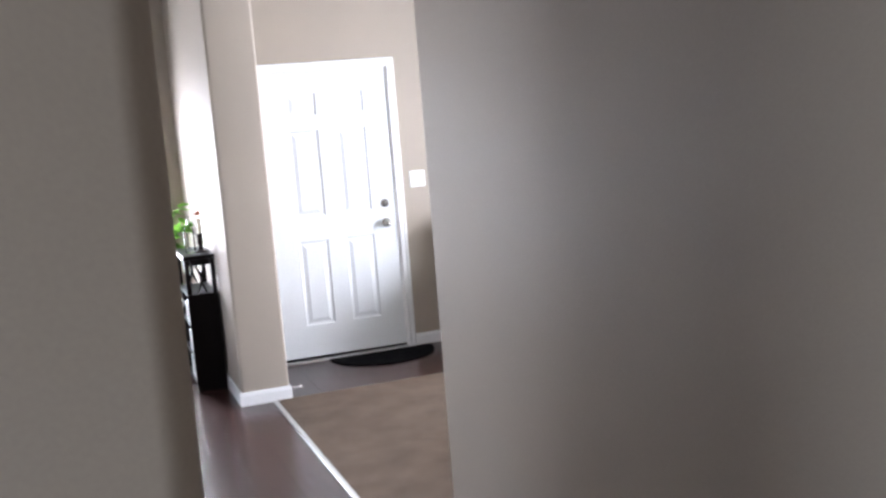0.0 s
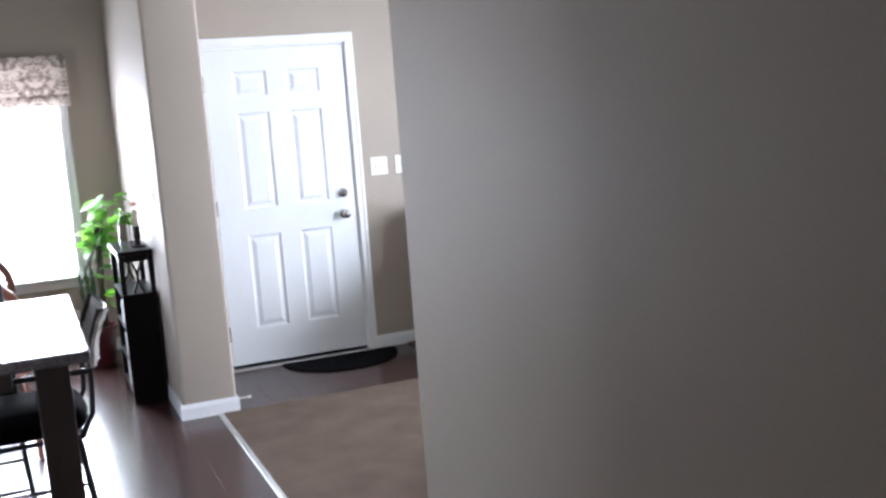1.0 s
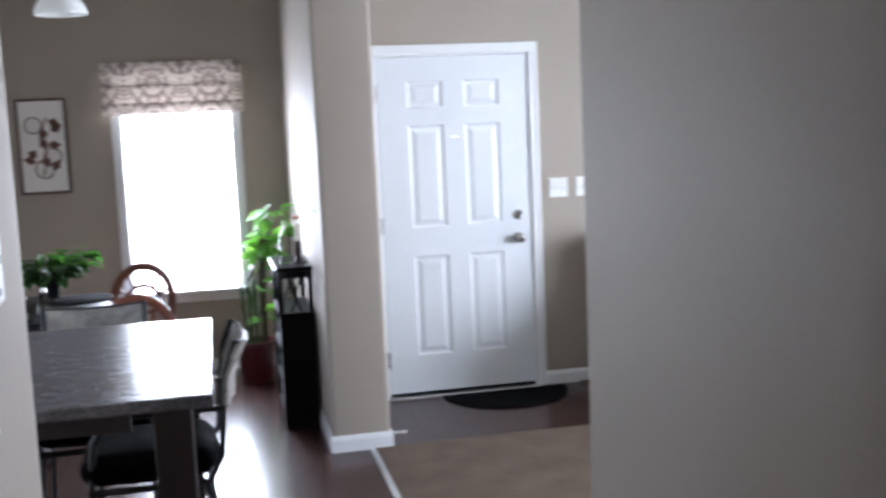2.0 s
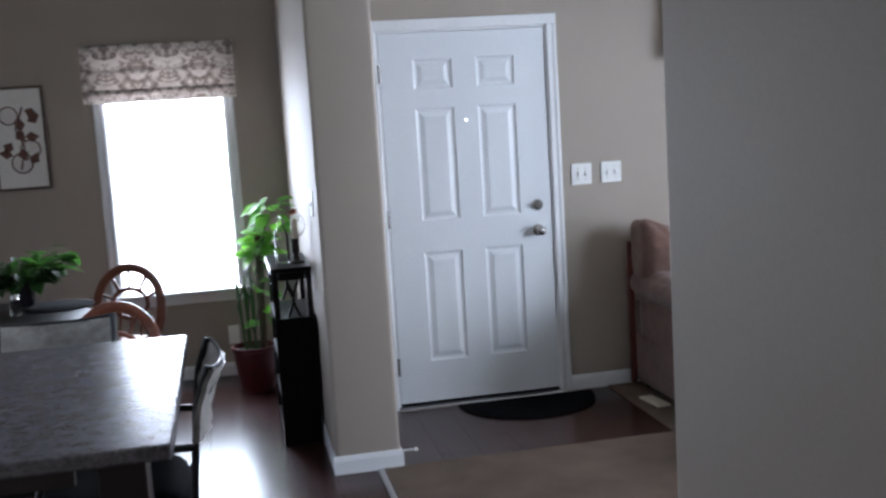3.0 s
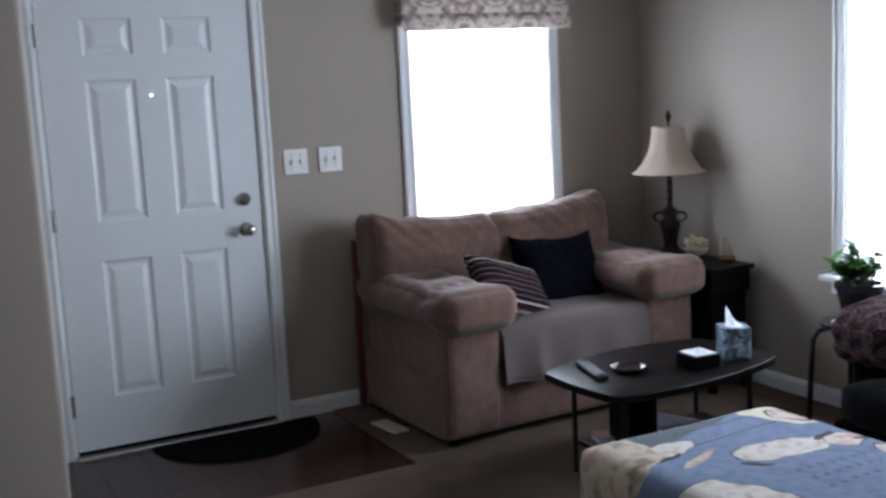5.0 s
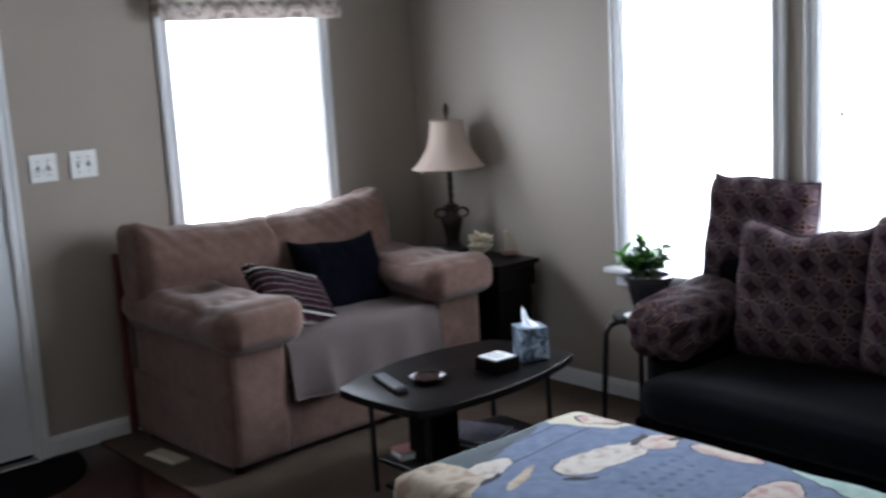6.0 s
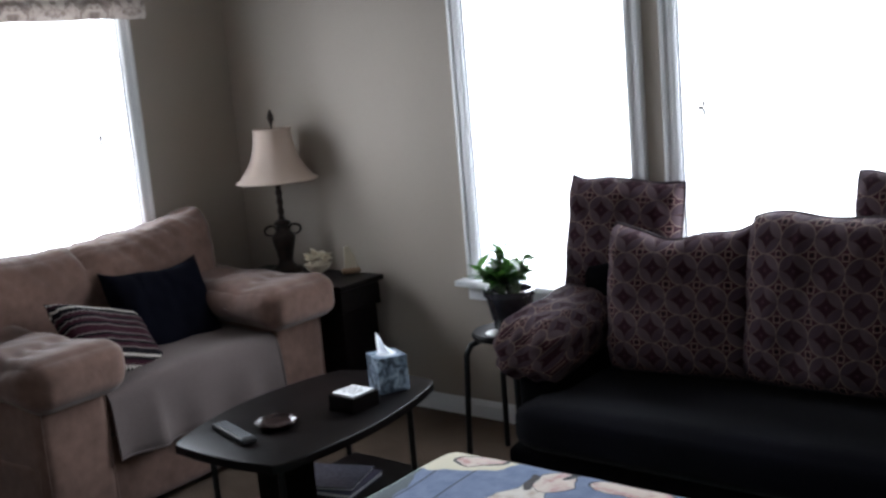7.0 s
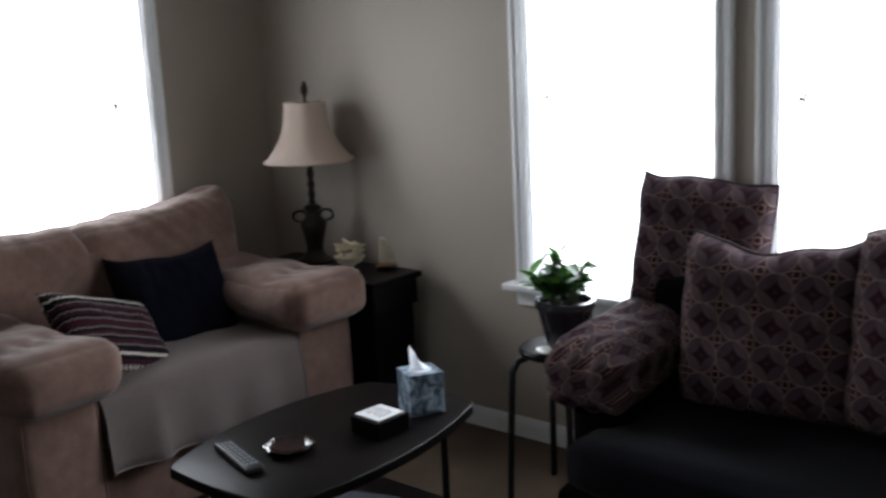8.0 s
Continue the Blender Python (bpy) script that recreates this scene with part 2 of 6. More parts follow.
def wall(name, axis, c0, c1, a0, a1, holes=(), label="greige painted plaster wall", mat_=None, z1=H):
    """A wall from c0 to c1 across and a0 to a1 along, with rectangular openings (along0, along1, z0, z1)."""
    bm = bb()
    us = sorted({a0, a1, *[h[0] for h in holes], *[h[1] for h in holes]})
    vs = sorted({0.0, z1, *[h[2] for h in holes], *[h[3] for h in holes]})
    cells = {}
    for i, (u0, u1) in enumerate(zip(us, us[1:])):
        for j, (v0, v1) in enumerate(zip(vs, vs[1:])):
            um, vm = (u0 + u1) / 2, (v0 + v1) / 2
            cells[i, j] = not any(h[0] < um < h[1] and h[2] < vm < h[3] for h in holes)

    def P(u, c, v):
        return (u, c, v) if axis == "x" else (c, u, v)
    cache = {}

    def V(*p):
        if p not in cache:
            cache[p] = bm.verts.new(P(*p))
        return cache[p]
    for (i, j), full in cells.items():
        if not full:
            continue
        u0, u1, v0, v1 = us[i], us[i + 1], vs[j], vs[j + 1]
        for c in (c0, c1):
            bm.faces.new((V(u0, c, v0), V(u1, c, v0), V(u1, c, v1), V(u0, c, v1)))
        for di, dj, q in ((-1, 0, ((u0, v0), (u0, v1))), (1, 0, ((u1, v0), (u1, v1))), (0, -1, ((u0, v0), (u1, v0))), (0, 1, ((u0, v1), (u1, v1)))):
            if not cells.get((i + di, j + dj), False):
                (p0, r0), (p1, r1) = q
                bm.faces.new((V(p0, c0, r0), V(p1, c0, r1), V(p1, c1, r1), V(p0, c1, r0)))
    return structure(name, bm, mat_ or WALL, label, category="wall")


DOOR = (-0.02, 0.935, 0.0, 2.07)
LWIN = (1.715, 2.53, 0.60, 2.06)
DWIN = (-1.555, -0.815, 0.565, 2.06)
RW1 = (-2.175, -1.43, 0.60, 2.06)
RW2 = (-3.11, -2.365, 0.60, 2.06)
wall("wall_front", "x", 0.0, 0.15, -0.162, X_R + 0.15, [DOOR, LWIN])
wall("wall_right", "y", X_R, X_R + 0.15, Y_BACK, 0.0, [RW1, RW2])
wall("wall_dining", "x", Y_D, Y_D + 0.15, -3.6, -0.46, [DWIN])
wall("wall_back", "x", Y_BACK - 0.12, Y_BACK, HALL_R + 0.03, X_R + 0.15)
# Assumed openings in unseen walls, added to hold the two fill lamps.
KFILL = (-2.9, -1.6, 0.25, 2.05)
BFILL = (-8.6, -7.2, 0.3, 2.05)
wall("wall_kitchen", "y", -3.75, -3.6, -4.47, Y_D + 0.15, [KFILL])
wall("wall_room_end", "x", -9.1, -8.98, -3.75, HALL_R)
wall("wall_room_side", "y", -3.75, -3.63, -8.98, -6.80, [BFILL])


def round_wall(name, x0, y0, x1, y1, corners, label, r=0.028):
    """A wall seen in plan as a box whose listed vertical corners are rounded drywall beads."""
    pts = []
    for k, (x, y, sx, sy) in enumerate(((x0, y0, 1, 1), (x1, y0, -1, 1), (x1, y1, -1, -1), (x0, y1, 1, -1))):
        if k in corners:
            a0 = (180, 270, 0, 90)[k]
            for s in range(7):
                a = radians(a0 + 15 * s)
                pts.append((x + sx * r + r * math.cos(a), y + sy * r + r * math.sin(a)))
        else:
            pts.append((x, y))
    bm = prism(bb(), pts, 0.0, H)
    return structure(name, bm, WALL, label, smooth=40, category="wall")


round_wall("wall_partition", -0.462, -0.935, -0.162, Y_D, (0, 1), "thick greige partition wall beside the front door", 0.02)
round_wall("wall_hall_right", HALL_R, -9.1, HALL_R + 0.12, Y_BACK, (2, 3), "greige hallway wall with a rounded corner", 0.02)
# closet block on the other side of the hallway
wall("wall_hall_left", "y", HALL_L - 0.115, HALL_L, -6.70, -4.57)
round_wall("wall_closet_end", -3.75, -6.81, HALL_L, -6.70, (1,), "greige end wall of the closet")
round_wall("wall_closet_front", -3.75, -4.57, HALL_L, -4.47, (2,), "greige closet wall facing the kitchen")

structure("ceiling", raw_box(bb(), -3.9, -9.2, H, 3.4, 1.5, H + 0.1), CEIL, "white textured ceiling", category="ceiling")
structure("subfloor", raw_box(bb(), -3.9, -9.2, -0.12, 3.4, 1.5, -0.012), GAP, "dark subfloor under the planks", category="floor")
structure("ground", raw_box(bb(), -400, -400, -0.7, 400, 400, -0.6), mat("lawn", (0.09, 0.12, 0.05), 0.9, vary=0.3, grain=4), "grassy ground outside the house", category="ground")
SEAM_X, SEAM_Y = -0.262, -0.945
structure("carpet", raw_box(bb(), SEAM_X + 0.012, Y_BACK - 0.02, -0.012, X_R, SEAM_Y - 0.008, 0.008), CARPET, "beige cut-pile carpet", category="carpet")
structure("carpet_strip", raw_box(bb(), 1.20, SEAM_Y - 0.008, -0.012, X_R, 0.0, 0.008), CARPET, "beige cut-pile carpet beside the entry floor", category="carpet")
# laminate planks, each a board of its own on the underlay
floor = structure("laminate_floor", raw_box(bb(), -3.9, -9.1, -0.0118, SEAM_X - 0.014, Y_D, -0.009), GAP, "dark cherry laminate plank floor", category="floor")
entry = structure("entry_floor", raw_box(bb(), SEAM_X - 0.014, SEAM_Y + 0.008, -0.0118, 1.20, 0.15, -0.009), GAP, "dark cherry laminate planks at the front door", category="floor")


def board_mesh(w, l):
    bm = bb()
    e = 0.0009
    v = [bm.verts.new(p) for p in ((0, 0, -0.009), (w, 0, -0.009), (w, l, -0.009), (0, l, -0.009), (0, 0, -e), (w, 0, -e), (w, l, -e), (0, l, -e), (e, e, 0), (w - e, e, 0), (w - e, l - e, 0), (e, l - e, 0))]
    for q in ((0, 1, 5, 4), (1, 2, 6, 5), (2, 3, 7, 6), (3, 0, 4, 7), (4, 5, 9, 8), (5, 6, 10, 9), (6, 7, 11, 10), (7, 4, 8, 11), (8, 9, 10, 11)):
        bm.faces.new([v[k] for k in q])
    me = bpy.data.meshes.new("plank")
    bm.to_mesh(me)
    bm.free()
    me.materials.append(LAMINATE)
    return me


def boards(parent, x0, x1, y0, y1, w=0.192, l=1.22):
    cache = {}
    rng = random.Random(5)
    x = x1
    while x > x0 + 0.01:
        xa = max(x - w, x0)
        y = y0 - rng.random() * l
        while y < y1:
            ya, yb = max(y, y0), min(y + l, y1)
            if yb - ya > 0.02:
                key = (round(x - xa, 3), round(yb - ya, 3))
                if key not in cache:
                    cache[key] = board_mesh(x - xa - 0.0006, yb - ya - 0.0006)
                ob = new("plank", cache[key])
                ob.location = (xa, ya, 0)
                ob.parent = parent
            y += l
        x = xa


# ---- daylight at each window opening, fill at two unseen ones, white overcast sky beyond
opening_light("dining_window_light", ((DWIN[0] + DWIN[1]) / 2, Y_D + 0.14, 1.2), ((DWIN[0] + DWIN[1]) / 2, -2, 1.0), 0.72, 1.2, 15)
opening_light("living_window_light", ((LWIN[0] + LWIN[1]) / 2, 0.14, 1.25), ((LWIN[0] + LWIN[1]) / 2, -3, 1.05), 0.80, 1.2, 13)
for w in (RW1, RW2):
    opening_light("side_window_light", (X_R + 0.14, (w[0] + w[1]) / 2, 1.33), (-1, (w[0] + w[1]) / 2, 1.1), 0.72, 1.38, 14)
# Added fill lamps at the unseen openings; they brighten the hallway walls.
opening_light("kitchen_fill_light", (-3.74, (KFILL[0] + KFILL[1]) / 2, 1.15), (0, -2.7, 0.45), 1.25, 1.7, 6.0)
opening_light("back_room_fill_light", (-3.74, (BFILL[0] + BFILL[1]) / 2, 1.17), (0, -6.6, 0.5), 1.35, 1.65, 6.8)
GLOW = bpy.data.materials.new("white_daylight_glow")
GLOW.use_nodes = True
gn = GLOW.node_tree.nodes
ge = gn.new("ShaderNodeEmission")
ge.inputs[0].default_value = (0.95, 0.98, 1.0, 1)
ge.inputs[1].default_value = 3.0
GLOW.node_tree.links.new(ge.outputs[0], gn["Material Output"].inputs[0])
bm = bb()
arc = [(-9.0, 3.9), (3.2, 3.9), (4.8, 3.3), (5.6, 2.0), (5.8, 0.0), (5.8, -10.0)]
for (xa, ya), (xb, yb) in zip(arc, arc[1:]):
    bm.faces.new([bm.verts.new(p) for p in ((xa, ya, -0.6), (xb, yb, -0.6), (xb, yb, 7), (xa, ya, 7))])
structure("backdrop", bm, GLOW, "plain white overcast haze outside the windows", category="backdrop")


# ---- trims
def baseboard(x0, y0, x1, y1, nx, ny, h=0.085, d=0.013):
    """A skirting board from (x0, y0) to (x1, y1); (nx, ny) points into the room."""
    prof = [(0, 0), (d, 0), (d, h * 0.72), (d * 0.75, h * 0.86), (d * 0.45, h), (0, h)]
    bm = bb()
    rings = []
    for x, y in ((x0, y0), (x1, y1)):
        rings.append([bm.verts.new((x + nx * a, y + ny * a, z + 0.001)) for a, z in prof])
    n = len(prof)
    for k in range(n):
        bm.faces.new((rings[0][k], rings[0][(k + 1) % n], rings[1][(k + 1) % n], rings[1][k]))
    bm.faces.new(list(reversed(rings[0])))
    bm.faces.new(rings[1])
    return structure("baseboard", bm, TRIM, "white painted baseboard", category="baseboard")


baseboard(0.985, -0.0005, X_R, -0.0005, 0, -1)
baseboard(X_R - 0.0005, -0.014, X_R - 0.0005, Y_BACK, -1, 0)
baseboard(-3.6, Y_D - 0.0005, -0.476, Y_D - 0.0005, 0, -1)
baseboard(-0.4625, Y_D, -0.4625, -0.9355, -1, 0)
baseboard(-0.476, -0.9355, -0.156, -0.9355, 0, -1)
baseboard(-0.1615, -0.9355, -0.1615, 0.0, 1, 0)
baseboard(HALL_L + 0.0005, -6.70, HALL_L + 0.0005, -4.49, 1, 0)
baseboard(HALL_R - 0.0005, -8.9, HALL_R - 0.0005, Y_BACK - 0.02, -1, 0)
structure("threshold_strip", prism(bb(), [(SEAM_X - 0.015, -4.9), (SEAM_X + 0.015, -4.9), (SEAM_X + 0.015, SEAM_Y), (SEAM_X - 0.015, SEAM_Y)], 0.0, 0.009, 0.006, 2), METAL_STRIP, "aluminium strip between carpet and laminate", category="strip")
structure("carpet_edge", prism(bb(), [(SEAM_X, SEAM_Y - 0.01), (1.2, SEAM_Y - 0.01), (1.2, SEAM_Y + 0.012), (SEAM_X, SEAM_Y + 0.012)], 0.0, 0.006, 0.004, 2), CARPET, "tucked carpet edge at the entry floor", category="carpet")


# ---- windows
GLASS = bpy.data.materials.new("window_glass")
GLASS.use_nodes = True
nt = GLASS.node_tree
tr, gl, mx, fr = (nt.nodes.new("ShaderNodeBsdf" + k) if k in ("Transparent", "Glossy") else nt.nodes.new("ShaderNode" + k) for k in ("Transparent", "Glossy", "MixShader", "Fresnel"))
gl.inputs["Roughness"].default_value = 0.02
fr.inputs[0].default_value = 1.3
nt.links.new(fr.outputs[0], mx.inputs[0])
nt.links.new(tr.outputs[0], mx.inputs[1])
nt.links.new(gl.outputs[0], mx.inputs[2])
nt.links.new(mx.outputs[0], nt.nodes["Material Output"].inputs[0])


def moulding(x0, x1, z0, z1, d=0.019):
    """An upright window or door casing with a stepped face."""
    bm = bb()
    w = x1 - x0
    prof = [(0, 0), (0, -d * 0.75), (w * 0.12, -d), (w * 0.3, -d), (w * 0.38, -d * 0.7), (w * 0.62, -d * 0.7), (w * 0.7, -d * 0.95), (w * 0.9, -d * 0.95), (w, -d * 0.6), (w, 0)]
    r = [[bm.verts.new((x0 + a, b, z)) for a, b in prof] for z in (z0, z1)]
    n = len(prof)
    for k in range(n):
        bm.faces.new((r[0][k], r[0][(k + 1) % n], r[1][(k + 1) % n], r[1][k]))
    bm.faces.new(list(reversed(r[0])))
    bm.faces.new(r[1])
    return bm


def window(name, w, sill_z, m, label, lock_z=1.30, lock_x=None):
    """A window seen from inside; local x along the wall, local -y into the room, opening from 0 to w and from sill_z to 2.06."""
    top = 2.06
    win = new(name)
    win.matrix_world = m
    tagged(win, label, "window", "", "structure")
    c = 0.058
    for x0, x1, n in ((-c, 0.006, "casing"), (w - 0.006, w + c, "casing")):
        part(n, moulding(x0, x1, sill_z, top + c), TRIM, win)
    part("casing", box(bb(), -c, -0.019, top - 0.006, w + c, 0.0, top + c - 0.0005, 0.004), TRIM, win)
    part("window_sill", box(bb(), -c - 0.035, -0.066, sill_z - 0.026, w + c + 0.035, 0.12, sill_z, 0.008, 3), TRIM, win, "white window stool")
    part("apron", box(bb(), -c, -0.016, sill_z - 0.088, w + c, 0.0, sill_z - 0.027, 0.004), TRIM, win)
    part("jamb", raw_box(bb(), 0.0, 0.001, sill_z, 0.012, 0.15, top), TRIM, win)
    part("jamb", raw_box(bb(), w - 0.012, 0.001, sill_z, w, 0.15, top), TRIM, win)
    f = part("window_frame", raw_box(bb(), 0.0125, 0.085, top - 0.02, w - 0.0125, 0.10, top), TRIM, win, "white vinyl sash frame")
    lx = lock_x if lock_x is not None else w * 0.1
    g = part("pane", raw_box(bb(), 0.0122, 0.090, sill_z + 0.0003, w - 0.0122, 0.094, top - 0.0202), GLASS, win)
    g.visible_shadow = False
    lk = bb()
    box(lk, lx - 0.006, 0.07, lock_z - 0.03, lx + 0.006, 0.0895, lock_z + 0.03, 0.003)
    box(lk, lx - 0.018, 0.06, lock_z - 0.004, lx + 0.006, 0.072, lock_z + 0.01, 0.002)
    part("sash_lock", lk, NICKEL, f)
    return win


window("window_1", DWIN[1] - DWIN[0], DWIN[2] + 0.02, pose(DWIN[0], Y_D - 0.0005, 0), "white sash window over the dining area", 1.3)
window("window_2", LWIN[1] - LWIN[0], LWIN[2] + 0.02, pose(LWIN[0], -0.0005, 0), "white sash window behind the loveseat", 1.31, 0.70)
window("window_3", RW1[1] - RW1[0], RW1[2] + 0.02, pose(X_R - 0.0005, RW1[1], 0, 0, 0, -90), "white sash window beside the patterned sofa", 1.29, 0.05)
window("window_4", RW2[1] - RW2[0], RW2[2] + 0.02, pose(X_R - 0.0005, RW2[1], 0, 0, 0, -90), "white sash window behind the patterned sofa", 1.29, 0.06)


# ---- front door
def front_door():
    d = new("door_1")
    d.matrix_world = Matrix()
    tagged(d, "closed white six-panel front door with nickel hardware", "door", "", "structure")
    W, Z0, Z1 = 0.914, 0.03, 2.05
    rows = [(0.258, 0.865), (1.038, 1.648), (1.75, 1.909)]
    cols = [(0.179, 0.392), (0.524, 0.737)]
    xs = sorted({0.0, W, *[c for p in cols for c in p]})
    zs = sorted({Z0, Z1, *[c for p in rows for c in p]})
    bm = bb()
    vc = {}

    def V(x, y, z):
        k = (round(x, 4), round(y, 4), round(z, 4))
        if k not in vc:
            vc[k] = bm.verts.new(k)
        return vc[k]
    panels = []
    for x0, x1 in zip(xs, xs[1:]):
        for z0, z1 in zip(zs, zs[1:]):
            if (x0, x1) in cols and (z0, z1) in rows:
                # moulded recess with a raised field
                steps = [(0.0, 0.0), (0.006, 0.006), (0.014, 0.009), (0.022, 0.009), (0.045, 0.001), (0.05, 0.0005)]
                prev = None
                for o, y in steps:
                    ring = [V(x0 + o, y, z0 + o), V(x1 - o, y, z0 + o), V(x1 - o, y, z1 - o), V(x0 + o, y, z1 - o)]
                    if prev:
                        for k in range(4):
                            bm.faces.new((prev[k], prev[(k + 1) % 4], ring[(k + 1) % 4], ring[k]))
                    prev = ring
                bm.faces.new(prev)
            else:
                bm.faces.new((V(x0, 0, z0), V(x1, 0, z0), V(x1, 0, z1), V(x0, 0, z1)))
    for a, b in (((0, Z0), (W, Z0)), ((W, Z0), (W, Z1)), ((W, Z1), (0, Z1)), ((0, Z1), (0, Z0))):
        bm.faces.new([bm.verts.new(p) for p in ((a[0], 0, a[1]), (b[0], 0, b[1]), (b[0], 0.044, b[1]), (a[0], 0.044, a[1]))])
    bm.faces.new([bm.verts.new(p) for p in ((0, 0.044, Z0), (W, 0.044, Z0), (W, 0.044, Z1), (0, 0.044, Z1))])
    bmesh.ops.remove_doubles(bm, verts=bm.verts[:], dist=0.0002)
    part("door_slab", bm, DOORW, d)

    def rotated(prof, x, z):
        return moved(lathe(bb(), prof, 28), Matrix.Translation((x, 0, z)) @ pose(0, 0, 0, 90, 0, 0))
    bolt = part("deadbolt", rotated([(0.0, 0.0), (0.031, 0.0), (0.031, 0.006), (0.027, 0.014), (0.0185, 0.018), (0.0175, 0.030), (0.0, 0.031)], 0.834, 1.08), NICKEL, d, "satin nickel deadbolt", 40)
    part("turn_piece", box(bb(), 0.829, -0.045, 1.066, 0.839, -0.030, 1.094, 0.003), NICKEL, bolt, "satin nickel thumb turn")
    part("door_knob", rotated([(0.0, 0.0), (0.032, 0.0), (0.032, 0.005), (0.016, 0.012), (0.0125, 0.028), (0.021, 0.036), (0.0275, 0.048), (0.0275, 0.058), (0.02, 0.066), (0.008, 0.068), (0.0, 0.067)], 0.834, 0.94), NICKEL, d, "round satin nickel knob", 50)
    # The lens itself glows to imitate daylight; the slab has no hole here.
    part("peephole", rotated([(0.0, 0.0), (0.005, 0.0), (0.005, 0.003), (0.0035, 0.004), (0.003, 0.002), (0.0, 0.002)], 0.455, 1.573), GLOW, d, "peephole with a lens that glows like daylight", 40)
    for z in (1.84, 1.06, 0.24):
        h = bb()
        tube(h, [(-0.004, -0.007, z - 0.05), (-0.004, -0.007, z + 0.05)], 0.0065, 10)
        raw_box(h, -0.012, -0.001, z - 0.05, -0.0045, 0.03, z + 0.05)
        part("hinge", h, NICKEL, d, "", 40)
    part("casing", moulding(-0.078, -0.016, 0.0, 2.064, 0.017), TRIM, d)
    part("casing", moulding(0.924, 0.984, 0.0, 2.064, 0.017), TRIM, d)
    part("casing", box(bb(), -0.078, -0.0165, 2.0645, 0.984, 0.0, 2.122, 0.004), TRIM, d)
    part("jamb", raw_box(bb(), -0.02, 0.0005, 0.0, -0.003, 0.14, 2.07), TRIM, d)
    part("jamb", raw_box(bb(), 0.9175, 0.0005, 0.0, 0.935, 0.14, 2.07), TRIM, d)
    part("head_jamb", raw_box(bb(), -0.003, 0.0005, 2.053, 0.9175, 0.14, 2.07), TRIM, d)
    part("stop", raw_box(bb(), -0.003, 0.046, 0.0, 0.012, 0.07, 2.053), TRIM, d)
    part("threshold", prism(bb(), [(-0.016, -0.045), (0.924, -0.045), (0.924, 0.14), (-0.016, 0.14)], 0.0005, 0.012, 0.006), METAL_STRIP, d, "aluminium door sill")
    part("sweep", raw_box(bb(), 0.002, 0.006, 0.0125, 0.912, 0.04, 0.0295), MATBLK, d, "dark rubber door sweep")
    # Unseen board added behind the slab to close the whole opening.
    part("outer_panel", raw_box(bb(), -0.02, 0.142, 0.0, 0.935, 0.15, 2.07), DARKP, d, "dark board closing the outside of the door opening")


front_door()


# ---- plates on the walls
mat_grey = mat("grey_plastic", (0.35, 0.35, 0.34), 0.5)


def switch_plate(m, gangs=2, label="white double light switch plate", group="switch plates"):
    s = thing("light_switch", m, label, "light switch", group)
    w = 0.072 + 0.046 * (gangs - 1)
    pt = part("plate", box(bb(), -w / 2, -0.007, -0.059, w / 2, 0.0, 0.059, 0.004, 2), PLATE, s)
    for g in range(gangs):
        x = (g - (gangs - 1) / 2) * 0.046
        t = box(bb(), -0.0045, -0.02, -0.011, 0.0045, -0.005, 0.011, 0.0015)
        up = 1 if g == 0 else -1
        part("toggle", moved(t, pose(x, 0, 0, 20 * up, 0, 0)), PLATE, pt, "")
        part("slot", box(bb(), x - 0.0065, -0.0078, -0.013, x + 0.0065, -0.0066, 0.013), mat_grey, pt)
        for z in (-0.03, 0.03):
            part("screw", moved(lathe(bb(), [(0, 0), (0.0035, 0), (0.003, 0.0012), (0, 0.0014)], 10), pose(x, -0.0068, z, 90)), NICKEL, pt)
    return s



switch_plate(pose(1.098, -0.0005, 1.232))
switch_plate(pose(1.272, -0.0005, 1.232))
switch_plate(pose(-0.4625, -0.66, 1.24, 0, 0, -90), 1, "white single light switch on the partition")
switch_plate(pose(HALL_L + 0.0005, -4.92, 1.325, 0, 0, 90), 2, "white double light switch in the hallway")
o = thing("wall_outlet", pose(-0.882, Y_D - 0.0005, 0.268), "white duplex outlet above the baseboard", "outlet")
pt = part("plate", box(bb(), -0.036, -0.006, -0.06, 0.036, 0, 0.06, 0.004), PLATE, o)
for z in (-0.022, 0.022):
    part("receptacle", moved(lathe(bb(), [(0, 0), (0.017, 0), (0.016, 0.003), (0, 0.003)], 16), pose(0, -0.005, z, 90)), PLATE, pt)
th = thing("thermostat", pose(HALL_L + 0.0005, -4.87, 1.525, 0, 0, 90), "white programmable thermostat on the hallway wall", "thermostat")
tbd = part("body", box(bb(), -0.068, -0.028, -0.05, 0.068, 0, 0.05, 0.008, 3), PLATE, th)
part("screen", raw_box(bb(), -0.045, -0.0292, 0.0, 0.005, -0.0275, 0.036), mat("lcd", (0.22, 0.25, 0.22), 0.2), tbd, "grey-green display")
for k in range(4):
    part("button", box(bb(), -0.05 + k * 0.022, -0.031, -0.034, -0.034 + k * 0.022, -0.0275, -0.026, 0.001), mat_grey, tbd)
part("button", box(bb(), 0.022, -0.032, 0.005, 0.04, -0.0275, 0.018, 0.002), mat_grey, tbd)
hk = thing("wall_hook", pose(HALL_L + 0.0005, -5.38, 1.44, 0, 0, 90), "dark metal wall hook in the hallway", "hook")
part("back_plate", box(bb(), -0.012, -0.006, -0.03, 0.012, 0, 0.03, 0.002), BLACKMETAL, hk)
